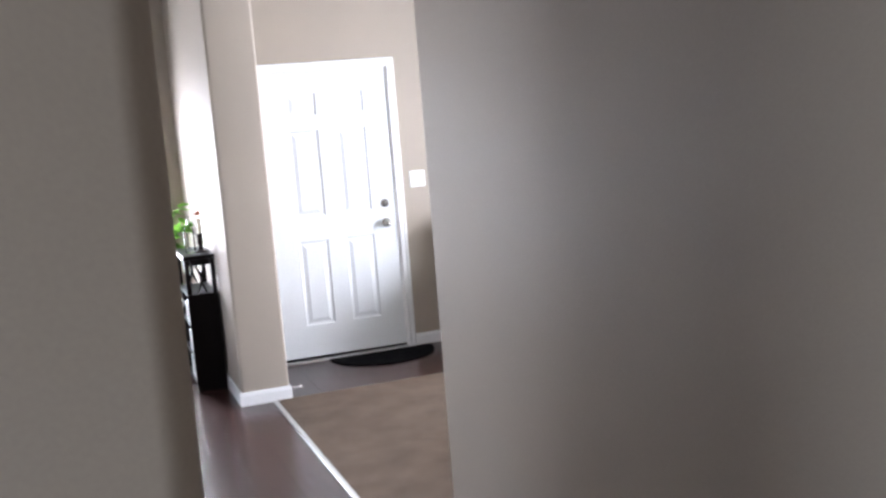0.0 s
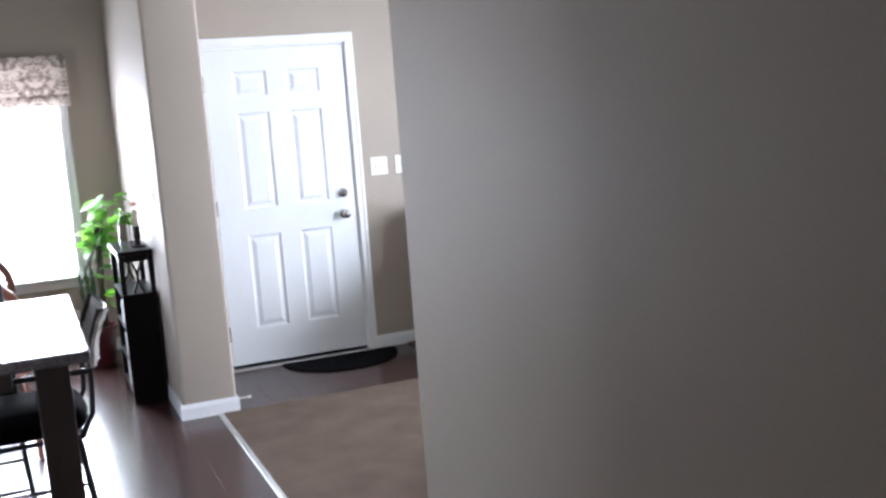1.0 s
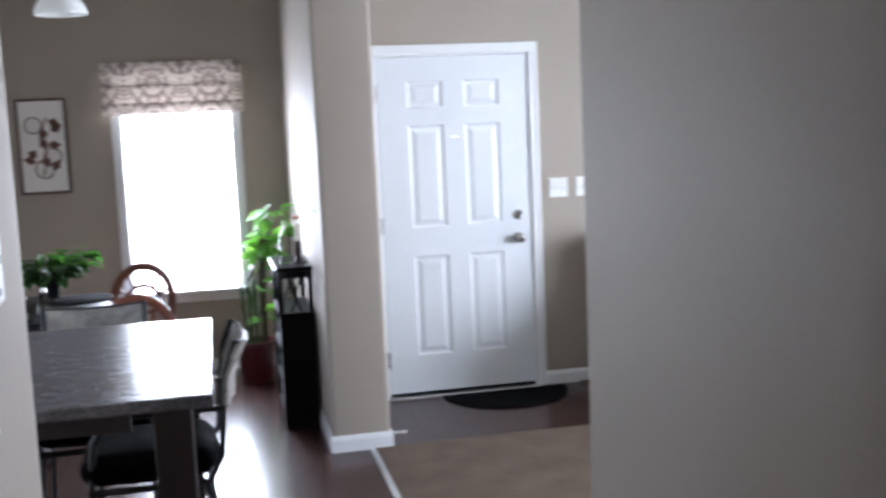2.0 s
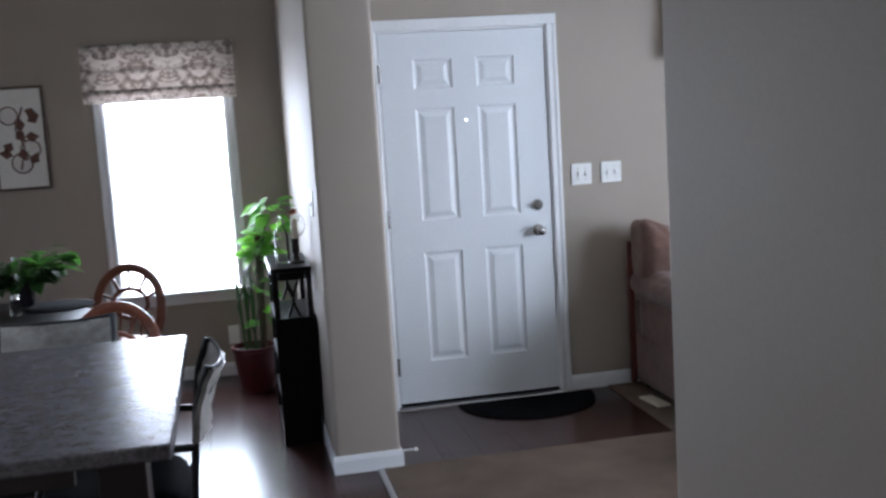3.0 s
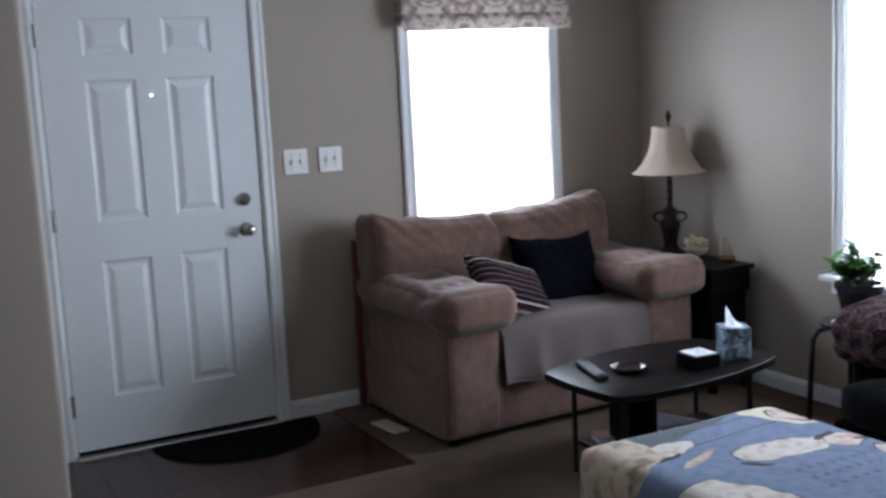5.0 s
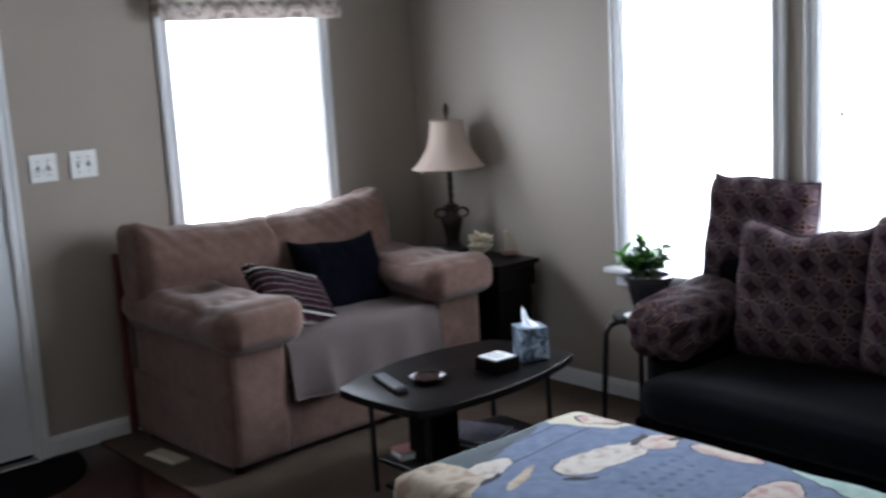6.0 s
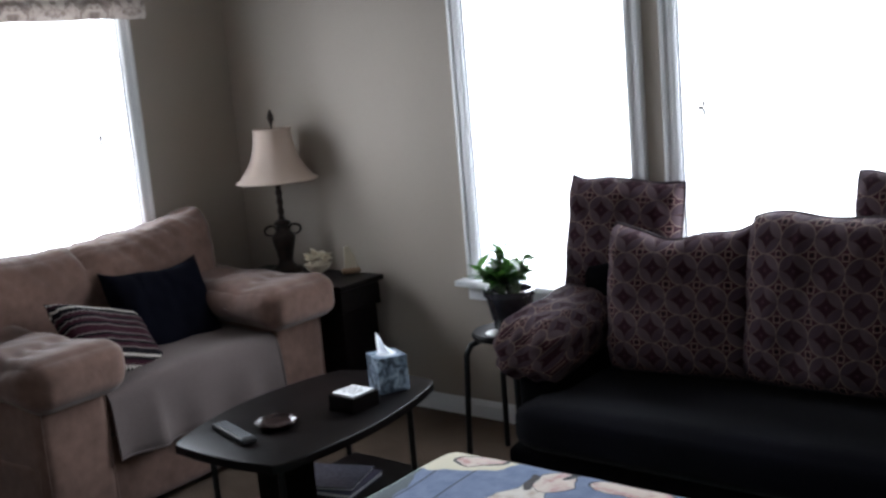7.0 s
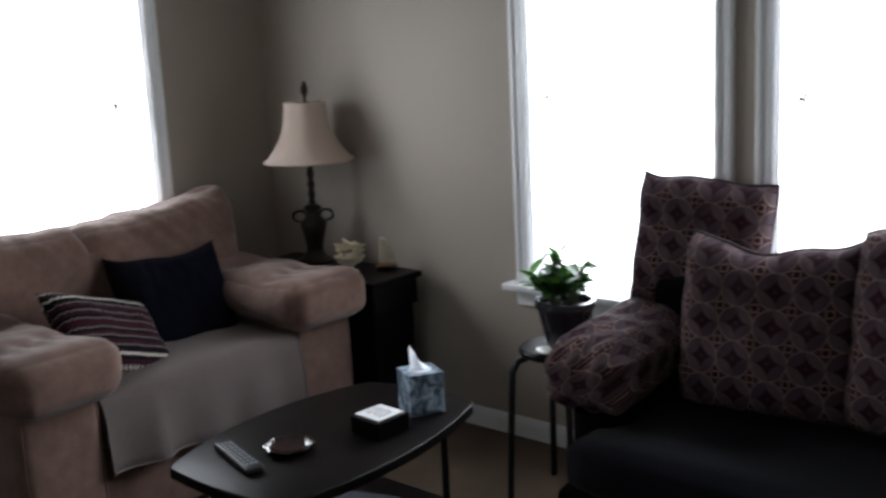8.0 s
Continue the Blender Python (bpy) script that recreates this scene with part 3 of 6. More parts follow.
part("arm", tube(bb(), [(0, -0.004, 0), (0, -0.03, 0.002), (0, -0.055, 0.004), (0, -0.07, -0.004)], [0.009, 0.009, 0.008, 0.011], 10), BLACKMETAL, hk, "", 50)
stp = thing("door_stop", pose(-0.149, -0.84, 0.045), "white spring door stop on the baseboard", "door stop")
part("spring", tube(bb(), [(0.0 + 0.0011 * k, 0.005 * math.cos(k * 1.2), 0.005 * math.sin(k * 1.2)) for k in range(64)], 0.0014, 5), TRIM, stp, "", 60)
part("tip", moved(lathe(bb(), [(0, 0), (0.008, 0), (0.009, 0.006), (0.007, 0.014), (0, 0.015)], 12), pose(0.07, 0, 0, 0, 90, 0)), PLATE, stp, "", 50)

# ---------------------------------------------------------------- patterned cloths
def nodes_of(m):
    return m.node_tree, m.node_tree.nodes, m.node_tree.links


def planar(m, ax="x", ay="z", scale=1.0, turn=0.0, wrap=False):
    """A flat pattern space from two of the object's axes; wrap carries it round the edges of a pad."""
    nt, n, l = nodes_of(m)
    tc, sp, cb, mp = n.new("ShaderNodeTexCoord"), n.new("ShaderNodeSeparateXYZ"), n.new("ShaderNodeCombineXYZ"), n.new("ShaderNodeMapping")
    l.new(tc.outputs["Object"], sp.inputs[0])
    a, b = sp.outputs[ax.upper()], sp.outputs[ay.upper()]
    if wrap:
        a, b = math_node(m, 'SUBTRACT', a, sp.outputs["Z"]), math_node(m, 'ADD', b, sp.outputs["Z"])
    l.new(a, cb.inputs[0])
    l.new(b, cb.inputs[1])
    mp.inputs["Scale"].default_value = (scale, scale, scale)
    mp.inputs["Rotation"].default_value = (0, 0, radians(turn))
    l.new(cb.outputs[0], mp.inputs[0])
    return mp.outputs[0]


def ramp_of(m, src, stops, constant=False):
    nt, n, l = nodes_of(m)
    r = n.new("ShaderNodeValToRGB")
    els = r.color_ramp.elements
    while len(els) < len(stops):
        els.new(0.5)
    for e, (p, c) in zip(els, stops):
        e.position, e.color = p, (*c, 1)
    if constant:
        r.color_ramp.interpolation = 'CONSTANT'
    l.new(src, r.inputs[0])
    return r.outputs[0]


def mixed(m, fac, a, b):
    nt, n, l = nodes_of(m)
    x = n.new("ShaderNodeMix")
    x.data_type = 'RGBA'
    for s, v in ((x.inputs[0], fac), (x.inputs[6], a), (x.inputs[7], b)):
        if isinstance(v, (int, float)):
            s.default_value = v
        elif isinstance(v, tuple):
            s.default_value = (*v, 1)
        else:
            l.new(v, s)
    return x.outputs[2]


def math_node(m, op, a, b=0.0):
    nt, n, l = nodes_of(m)
    x = n.new("ShaderNodeMath")
    x.operation = op
    for s, v in ((x.inputs[0], a), (x.inputs[1], b)):
        if isinstance(v, (int, float)):
            s.default_value = v
        else:
            l.new(v, s)
    return x.outputs[0]


def tex(m, kind, vec, **kw):
    nt, n, l = nodes_of(m)
    t = n.new("ShaderNodeTex" + kind)
    for k, v in kw.items():
        if k in ("feature", "distance", "voronoi_dimensions", "wave_type", "bands_direction", "wave_profile"):
            if k == "feature":
                t.feature = v
            elif k == "distance":
                t.distance = v
            elif k == "voronoi_dimensions":
                t.voronoi_dimensions = v
        else:
            t.inputs[k].default_value = v
    l.new(vec, t.inputs["Vector"])
    return t


def damask(name):
    """Cream flourishes on tan, mirrored about each repeat; the cloth lets some daylight through."""
    m = mat(name, (0.5, 0.47, 0.45), 0.85, bump=0.2, grain=300)
    nt, n, l = nodes_of(m)
    tc, sp, cb = n.new("ShaderNodeTexCoord"), n.new("ShaderNodeSeparateXYZ"), n.new("ShaderNodeCombineXYZ")
    l.new(tc.outputs["Object"], sp.inputs[0])
    px = math_node(m, 'PINGPONG', math_node(m, 'ADD', sp.outputs["X"], 0.04), 0.185)
    l.new(px, cb.inputs[0])
    l.new(sp.outputs["Z"], cb.inputs[1])
    v = cb.outputs[0]
    a = tex(m, "Noise", v, Scale=13.0, Detail=3.0, Distortion=2.0)
    b = tex(m, "Noise", v, Scale=60.0, Detail=3.0, Distortion=1.0)
    s = math_node(m, 'ADD', math_node(m, 'MULTIPLY', a.outputs[0], 0.75), math_node(m, 'MULTIPLY', b.outputs[0], 0.25))
    zc = math_node(m, 'PINGPONG', math_node(m, 'ADD', sp.outputs["Z"], 0.03), 0.12)
    d = math_node(m, 'SQRT', math_node(m, 'ADD', math_node(m, 'MULTIPLY', px, px), math_node(m, 'MULTIPLY', zc, zc)))
    s = math_node(m, 'ADD', s, math_node(m, 'MULTIPLY', math_node(m, 'SINE', math_node(m, 'MULTIPLY', d, 115.0)), 0.04))
    col = ramp_of(m, s, [(0.36, (0.24, 0.20, 0.18)), (0.455, (0.38, 0.325, 0.295)), (0.51, (0.58, 0.53, 0.49)), (0.70, (0.68, 0.64, 0.60))])
    tinted(m, col)
    tr, mx = n.new("ShaderNodeBsdfTranslucent"), n.new("ShaderNodeMixShader")
    l.new(col, tr.inputs[0])
    mx.inputs[0].default_value = 0.42
    l.new(n["Principled BSDF"].outputs[0], mx.inputs[1])
    l.new(tr.outputs[0], mx.inputs[2])
    l.new(mx.outputs[0], n["Material Output"].inputs[0])
    return m


def geometric(name, ax="x", ay="z", turn=0.0, wrap=False):
    """Overlapping discs that leave grey petals and four-pointed stars in muted plum and tan."""
    m = mat(name, (0.1, 0.08, 0.08), 0.9, bump=0.4, grain=320, sheen=0.0, spec=0.08)
    v = planar(m, ax, ay, 1.0, turn, wrap)
    nt, n, l = nodes_of(m)
    wob = tex(m, "Noise", v, Scale=6.0, Detail=1.0)
    warp = n.new("ShaderNodeVectorMath")
    warp.operation = 'MULTIPLY_ADD'
    warp.inputs[1].default_value = (0.02, 0.02, 0.0)
    l.new(wob.outputs["Color"], warp.inputs[0])
    l.new(v, warp.inputs[2])
    v = warp.outputs[0]
    sp = n.new("ShaderNodeSeparateXYZ")
    l.new(v, sp.inputs[0])
    size = 0.069
    ax_, ay_ = [math_node(m, 'DIVIDE', math_node(m, 'PINGPONG', math_node(m, 'ADD', sp.outputs[k], 3.0), size / 2), size) for k in (0, 1)]

    def lens(a, b):
        far = math_node(m, 'SUBTRACT', 1.0, a)
        return math_node(m, 'ADD', math_node(m, 'MULTIPLY', far, far), math_node(m, 'MULTIPLY', b, b))
    la, lb = lens(ax_, ay_), lens(ay_, ax_)
    near = math_node(m, 'MINIMUM', la, lb)
    petal = math_node(m, 'LESS_THAN', near, 0.5)
    seam = math_node(m, 'LESS_THAN', math_node(m, 'ABSOLUTE', math_node(m, 'SUBTRACT', near, 0.515)), 0.035)
    half = n.new("ShaderNodeVectorMath")
    half.operation = 'ADD'
    half.inputs[1].default_value = (3.0 + size / 2, 3.0 + size / 2, 0.013)
    l.new(v, half.inputs[0])
    chk = tex(m, "Checker", half.outputs[0], Scale=1 / size).outputs[1]
    heart = math_node(m, 'LESS_THAN', math_node(m, 'MAXIMUM', ax_, ay_), 0.07)
    ring = math_node(m, 'LESS_THAN', math_node(m, 'ABSOLUTE', math_node(m, 'SUBTRACT', math_node(m, 'ADD', ax_, ay_), 0.2)), 0.035)
    side = math_node(m, 'LESS_THAN', la, lb)
    col = mixed(m, chk, (0.024, 0.007, 0.012), (0.040, 0.013, 0.019))
    col = mixed(m, math_node(m, 'MULTIPLY', ring, chk), col, (0.21, 0.138, 0.115))
    col = mixed(m, heart, col, mixed(m, chk, (0.048, 0.018, 0.026), (0.012, 0.007, 0.009)))
    col = mixed(m, petal, col, mixed(m, side, (0.086, 0.058, 0.066), (0.056, 0.035, 0.044)))
    col = mixed(m, math_node(m, 'MULTIPLY', seam, mixed(m, chk, (0.2, 0.2, 0.2), (0.85, 0.85, 0.85))), col, (0.21, 0.150, 0.125))
    fade = tex(m, "Noise", v, Scale=9.0, Detail=3.0)
    return tinted(m, mixed(m, math_node(m, 'MULTIPLY', fade.outputs[0], 0.35), col, (0.040, 0.028, 0.031)))


def striped(name):
    m = mat(name, (0.1, 0.05, 0.05), 0.95, bump=0.7, grain=240, bump_scale=150, spec=0.08)
    nt, n, l = nodes_of(m)
    tc, sp = n.new("ShaderNodeTexCoord"), n.new("ShaderNodeSeparateXYZ")
    l.new(tc.outputs["Object"], sp.inputs[0])
    zig = math_node(m, 'MULTIPLY', math_node(m, 'PINGPONG', sp.outputs["X"], 0.009), 0.7)
    edge = math_node(m, 'MULTIPLY', math_node(m, 'ABSOLUTE', sp.outputs["Z"], 0.0), 1.0)
    s = math_node(m, 'MULTIPLY', math_node(m, 'ADD', edge, zig), 5.3)
    k, pl, cr, gr = (0.006, 0.0045, 0.006), (0.028, 0.008, 0.013), (0.46, 0.42, 0.37), (0.15, 0.13, 0.12)
    return tinted(m, ramp_of(m, s, [(0.0, pl), (0.10, gr), (0.125, k), (0.19, pl), (0.27, gr), (0.295, k), (0.36, pl), (0.45, gr), (0.475, k), (0.60, cr), (0.645, k), (0.72, pl), (0.79, cr), (0.815, k)], True))


DAMASK = damask("grey_damask_cloth")
GEO = geometric("plum_geometric_cloth", "x", "z", 45)
GEO_ARM = geometric("plum_geometric_arm_cloth", "x", "y", 45, True)
STRIPE = striped("plum_striped_knit")
NAVY = mat("navy_cloth", (0.0042, 0.0045, 0.0085), 0.95, vary=0.2, grain=220, bump=0.3, sheen=0.0, spec=0.04)
THROW = mat("grey_throw_cloth", (0.135, 0.108, 0.103), 0.92, vary=0.15, grain=260, bump=0.5, bump_scale=200, sheen=0.04, spec=0.1)
PIPING = mat("dark_piping", (0.035, 0.022, 0.026), 0.8)
PAPER = mat("white_paper", (0.82, 0.83, 0.85), 0.8, vary=0.03)
CREAM = mat("cream_ceramic", (0.62, 0.55, 0.42), 0.35, vary=0.1, grain=25)
VINYL = mat("off_white_vinyl", (0.40, 0.385, 0.36), 0.3, vary=0.3, grain=30, stain=14, bump=0.25, bump_scale=22)
BRONZE = mat("aged_bronze", (0.028, 0.018, 0.014), 0.38, metal=0.5, vary=0.4, grain=40, bump=0.2)
REDWOOD = mat("reddish_wood", (0.15, 0.04, 0.03), 0.4, vary=0.3, grain=20, stretch=(6, 6, 0.6))
CLEAR = bpy.data.materials.new("clear_glass")
CLEAR.use_nodes = True
cbs = CLEAR.node_tree.nodes["Principled BSDF"]
cbs.inputs["Transmission Weight"].default_value = 1.0
cbs.inputs["Roughness"].default_value = 0.04
cbs.inputs["Base Color"].default_value = (0.9, 0.94, 0.92, 1)


def valance(m, w, h, label):
    """A flat roman-style valance with two soft folds, hung from a board."""
    v = thing("window_valance", m, label, "valance", "window valances")
    part("board", raw_box(bb(), 0.004, -0.066, h - 0.022, w - 0.004, 0.0, h - 0.003), TRIM, v, "white mounting board")
    for k, (z0, z1, d) in enumerate(((h * 0.50, h, 0.072), (h * 0.15, h * 0.56, 0.082), (-0.006, h * 0.22, 0.090))):
        bm = bb()
        nx, nz = 36, 8
        g = {}
        for i in range(nx + 1):
            for j in range(nz + 1):
                u, t = i / nx, j / nz
                x = u * w
                sag = 0.0025 * math.sin(u * math.pi * 5.2 + k) + 0.003 * noise.noise(Vector((x * 9, k, 0)))
                y = -d - 0.010 * math.sin(t * math.pi) - 0.004 * noise.noise(Vector((x * 6, t * 2, k * 5.0)))
                g[i, j] = bm.verts.new((x, y, z0 + t * (z1 - z0) + (sag * (1 - t) if z0 < h * 0.3 else 0)))
        for i in range(nx):
            for j in range(nz):
                bm.faces.new((g[i, j], g[i + 1, j], g[i + 1, j + 1], g[i, j + 1]))
        ex = bmesh.ops.extrude_face_region(bm, geom=bm.faces[:])
        for q in ex["geom"]:
            if isinstance(q, bmesh.types.BMVert):
                q.co.y += 0.004
        part("fold", bm, DAMASK, v, "", 60)
    for x in (0.0, w - 0.004):
        part("return", raw_box(bb(), x, -0.076, 0.02, x + 0.004, -0.0005, h), DAMASK, v)
    return v


valance(pose(-1.652, Y_D - 0.020, 1.795), 0.912, 0.345, "grey and cream damask valance over the dining window")
valance(pose(1.645, -0.020, 1.822), 0.955, 0.34, "grey and cream damask valance over the loveseat")


# ---------------------------------------------------------------- plants
def leaf_mesh(name, length, width, material, fold=0.25, heart=0.18):
    """A single leaf that grows along +x, folded on its midrib."""
    bm = bb()
    n = 6
    mid, lf, rt = [], [], []
    for i in range(n + 1):
        t = i / n
        w = width / 2 * math.sin(math.pi * min(1, t * 0.92 + 0.08) ** 0.75) ** 0.9 if t < 1 else 0.0
        droop = -0.22 * length * t * t
        x = t * length
        mid.append(bm.verts.new((x, 0, droop)))
        back = -heart * length * (1 - t) ** 3 if i < 2 else 0
        lf.append(bm.verts.new((x + back, w, droop + fold * w)))
        rt.append(bm.verts.new((x + back, -w, droop + fold * w)))
    for i in range(n):
        bm.faces.new((mid[i], mid[i + 1], lf[i + 1], lf[i]))
        bm.faces.new((mid[i + 1], mid[i], rt[i], rt[i + 1]))
    bmesh.ops.remove_doubles(bm, verts=bm.verts[:], dist=0.0004)
    me = bpy.data.meshes.new(name)
    bm.to_mesh(me)
    bm.free()
    me.materials.append(material)
    me.shade_smooth()
    return me


def plant_leaf_material(name, colour, second, through):
    m = mat(name, colour, 0.38, vary=0.3, grain=30, stain=9, second=second, bump=0.1)
    nt, n, l = nodes_of(m)
    b = n["Principled BSDF"]
    t = n.new("ShaderNodeBsdfTranslucent")
    t.inputs[0].default_value = (*through, 1)
    x = n.new("ShaderNodeMixShader")
    x.inputs[0].default_value = 0.45
    l.new(b.outputs[0], x.inputs[1])
    l.new(t.outputs[0], x.inputs[2])
    l.new(x.outputs[0], n["Material Output"].inputs[0])
    return m


POTHOS = plant_leaf_material("bright_pothos_leaf", (0.10, 0.29, 0.04), (0.035, 0.14, 0.012), (0.20, 0.46, 0.05))
GREEN = plant_leaf_material("mid_green_leaf", (0.035, 0.10, 0.024), (0.012, 0.04, 0.008), (0.05, 0.14, 0.02))
STEM = mat("green_stem", (0.045, 0.075, 0.022), 0.5)


def leaves_on(plant, mesh, spots, rng, size=(0.8, 1.3)):
    for p, az, el in spots:
        ob = new("leaf", mesh)
        ob.parent = plant
        s = rng.uniform(*size)
        ob.matrix_basis = Matrix.Translation(p) @ pose(0, 0, 0, rng.uniform(-35, 35), -el, az) @ Matrix.Scale(s, 4)


def pot_mesh(r0, r1, h, wall=0.008, rim=0.012):
    return lathe(bb(), [(0, 0), (r0 * 0.96, 0), (r0, 0.004), (r1 * 0.985, h - rim * 2), (r1 + 0.006, h - rim * 1.8), (r1 + 0.006, h), (r1 - wall, h), (r1 - wall - 0.004, h - 0.03), (0, h - 0.035)], 32)


rng = random.Random(11)
tp = thing("potted_plant", pose(-0.765, 0.82, 0), "tall pothos on a pole in a dark red pot", "plant")
pot_ = part("pot", pot_mesh(0.10, 0.135, 0.275), REDPOT, tp, "dark red glazed pot", 40)
part("soil", lathe(bb(), [(0, 0.248), (0.118, 0.246), (0.118, 0.24), (0, 0.24)], 24), SOIL, pot_)
part("pole", tube(bb(), [(0.06, 0.0, 0.24), (0.065, 0.0, 0.7), (0.075, -0.01, 1.0)], [0.022, 0.021, 0.019], 10), mat("moss_pole", (0.07, 0.05, 0.03), 0.95, vary=0.4, bump=1.0), tp, "", 60)
for k in range(7):
    a = k * 0.9
    z1 = 0.5 + 0.09 * k
    part("stem", tube(bb(), [(0.05 * math.cos(a), 0.05 * math.sin(a), 0.24), (0.09 * math.cos(a + 1), 0.09 * math.sin(a + 1), 0.24 + z1 * 0.4), (0.07 + 0.06 * math.cos(a + 2), 0.06 * math.sin(a + 2), 0.24 + z1 * 0.85)], 0.005, 6), STEM, tp, "", 60)
for k in range(3):
    x = -0.05 + 0.03 * k
    part("sword_leaf", moved(prism(bb(), [(-0.008, 0), (0.008, 0), (0.016, 0.35), (0.0, 0.52 - 0.03 * (k % 3)), (-0.014, 0.35)], 0, 0.003), pose(x, -0.05 + 0.012 * (k % 4), 0.25, 84 - 4 * (k % 3), (k - 4) * 3, 12 * (k - 4))), GREEN, tp)
PL = leaf_mesh("pothos_leaf", 0.105, 0.085, POTHOS)
spots = []
for k in range(64):
    z = rng.uniform(0.82, 1.15) if k < 50 else rng.uniform(0.38, 0.85)
    r = rng.uniform(0.01, 0.11) if k < 50 else rng.uniform(0.03, 0.09)
    a = rng.uniform(0, 360)
    spots.append((Vector((0.17 + r * math.cos(radians(a)) * (1.1 if z > 0.95 else 0.8) - (0.11 if z < 0.95 else 0.0), r * math.sin(radians(a)), z)), a + rng.uniform(-40, 40), rng.uniform(-35, 25)))
leaves_on(tp, PL, spots, rng, (0.75, 1.25))

dp = thing("potted_plant", pose(-1.93, 0.10, 0.757), "bushy green plant in a dark pot on the dining table", "plant")
pot_ = part("pot", pot_mesh(0.05, 0.068, 0.13), DARKPOT, dp, "dark glazed pot", 40)
part("soil", lathe(bb(), [(0, 0.112), (0.056, 0.11), (0.056, 0.10), (0, 0.10)], 20), SOIL, pot_)
DL = leaf_mesh("plant_leaf", 0.10, 0.06, GREEN)
spots = []
for k in range(24):
    a = rng.uniform(0, 2 * math.pi)
    r = rng.uniform(0.10, 0.32)
    h = rng.uniform(0.0, 0.15)
    tip = Vector((r * math.cos(a) * 1.1, r * math.sin(a) * 0.5, 0.11 + h))
    part("stem", tube(bb(), [(0.02 * math.cos(a), 0.02 * math.sin(a), 0.11), tip * 0.5 + Vector((0, 0, 0.10)), tip], 0.0028, 5), STEM, dp, "", 60)
    for q in range(6):
        b = Vector((0, 0, 0.13)).lerp(tip, 0.35 + 0.13 * q) + Vector((rng.uniform(-0.03, 0.03), rng.uniform(-0.03, 0.03), rng.uniform(-0.02, 0.05)))
        spots.append((b, math.degrees(a) + rng.uniform(-80, 80), rng.uniform(-40, 30)))
leaves_on(dp, DL, spots, rng, (0.7, 1.2))

st = (2.775, -1.80)
jp = thing("potted_plant", pose(st[0] + 0.0, st[1] - 0.03, 0.534), "small jade plant in a dark glazed pot", "plant")
pot_ = part("pot", pot_mesh(0.062, 0.092, 0.155), DARKPOT, jp, "dark glazed pot with a pale rim", 40)
part("soil", lathe(bb(), [(0, 0.135), (0.078, 0.132), (0.078, 0.12), (0, 0.12)], 20), SOIL, pot_)
JL = leaf_mesh("jade_leaf", 0.05, 0.03, GREEN, 0.15, 0.0)
spots = []
for k in range(30):
    a = rng.uniform(0, 2 * math.pi)
    long = k % 5 == 0
    r = rng.uniform(0.03, 0.10)
    tip = Vector((r * math.cos(a), r * math.sin(a) - (0.055 if long else -0.025), 0.135 + (rng.uniform(0.14, 0.19) if long else rng.uniform(0.05, 0.11))))
    part("stem", tube(bb(), [(0.03 * math.cos(a), 0.03 * math.sin(a), 0.13), tip], [0.004, 0.0022], 5), STEM, jp, "", 60)
    for q in range(6 if not long else 5):
        b = Vector((0.02 * math.cos(a), 0.02 * math.sin(a), 0.14)).lerp(tip, 0.5 + 0.1 * q if not long else 0.4 + 0.15 * q)
        spots.append((b, rng.uniform(0, 360), rng.uniform(0, 60)))
leaves_on(jp, JL, spots, rng, (0.95, 1.5))


# ---------------------------------------------------------------- living room
def piped_cushion(name, w, h, d, material, m, label, group="", sag=0.0, seed=0.0, piping=None, category="pillow", pinch=0.07, full=0.55, soft=0.0):
    c = thing(name, m, label, category, group)
    cov = part("cover", pillow_mesh(w, h, d, 36 if soft else 24, sag, seed, 0.016 if soft else 0.011, pinch, full, soft), material, c, "", 80)
    if piping:
        pts = []
        for u, v in [(-1 + 2 * k / 16, -1) for k in range(16)] + [(1, -1 + 2 * k / 16) for k in range(16)] + [(1 - 2 * k / 16, 1) for k in range(16)] + [(-1, 1 - 2 * k / 16) for k in range(17)]:
            x = u * w / 2 * (1 - pinch * (1 - v * v) * abs(u) ** 3 - soft * abs(u) ** 2 * abs(v) ** 6)
            z = v * h / 2 * (1 - pinch * (1 - u * u) * abs(v) ** 3 - soft * abs(v) ** 2 * abs(u) ** 6) - sag * (1 - (u + 0.1) ** 2) * (v + 1) / 2
            if soft:
                z += 0.013 * (v + 1) * noise.noise(Vector((u * 1.7 + seed, 0.5, seed)))
            pts.append((x, 0, z))
        part("piping", tube(bb(), pts, 0.005, 6), piping, cov, "dark corded piping", 60)
    return c


LOVESEAT = Matrix.Translation((1.36, -0.912, 0)) @ pose(0, 0, 0, 0, 0, 2.1) @ Matrix.Translation((-1.36, 0.90, 0))


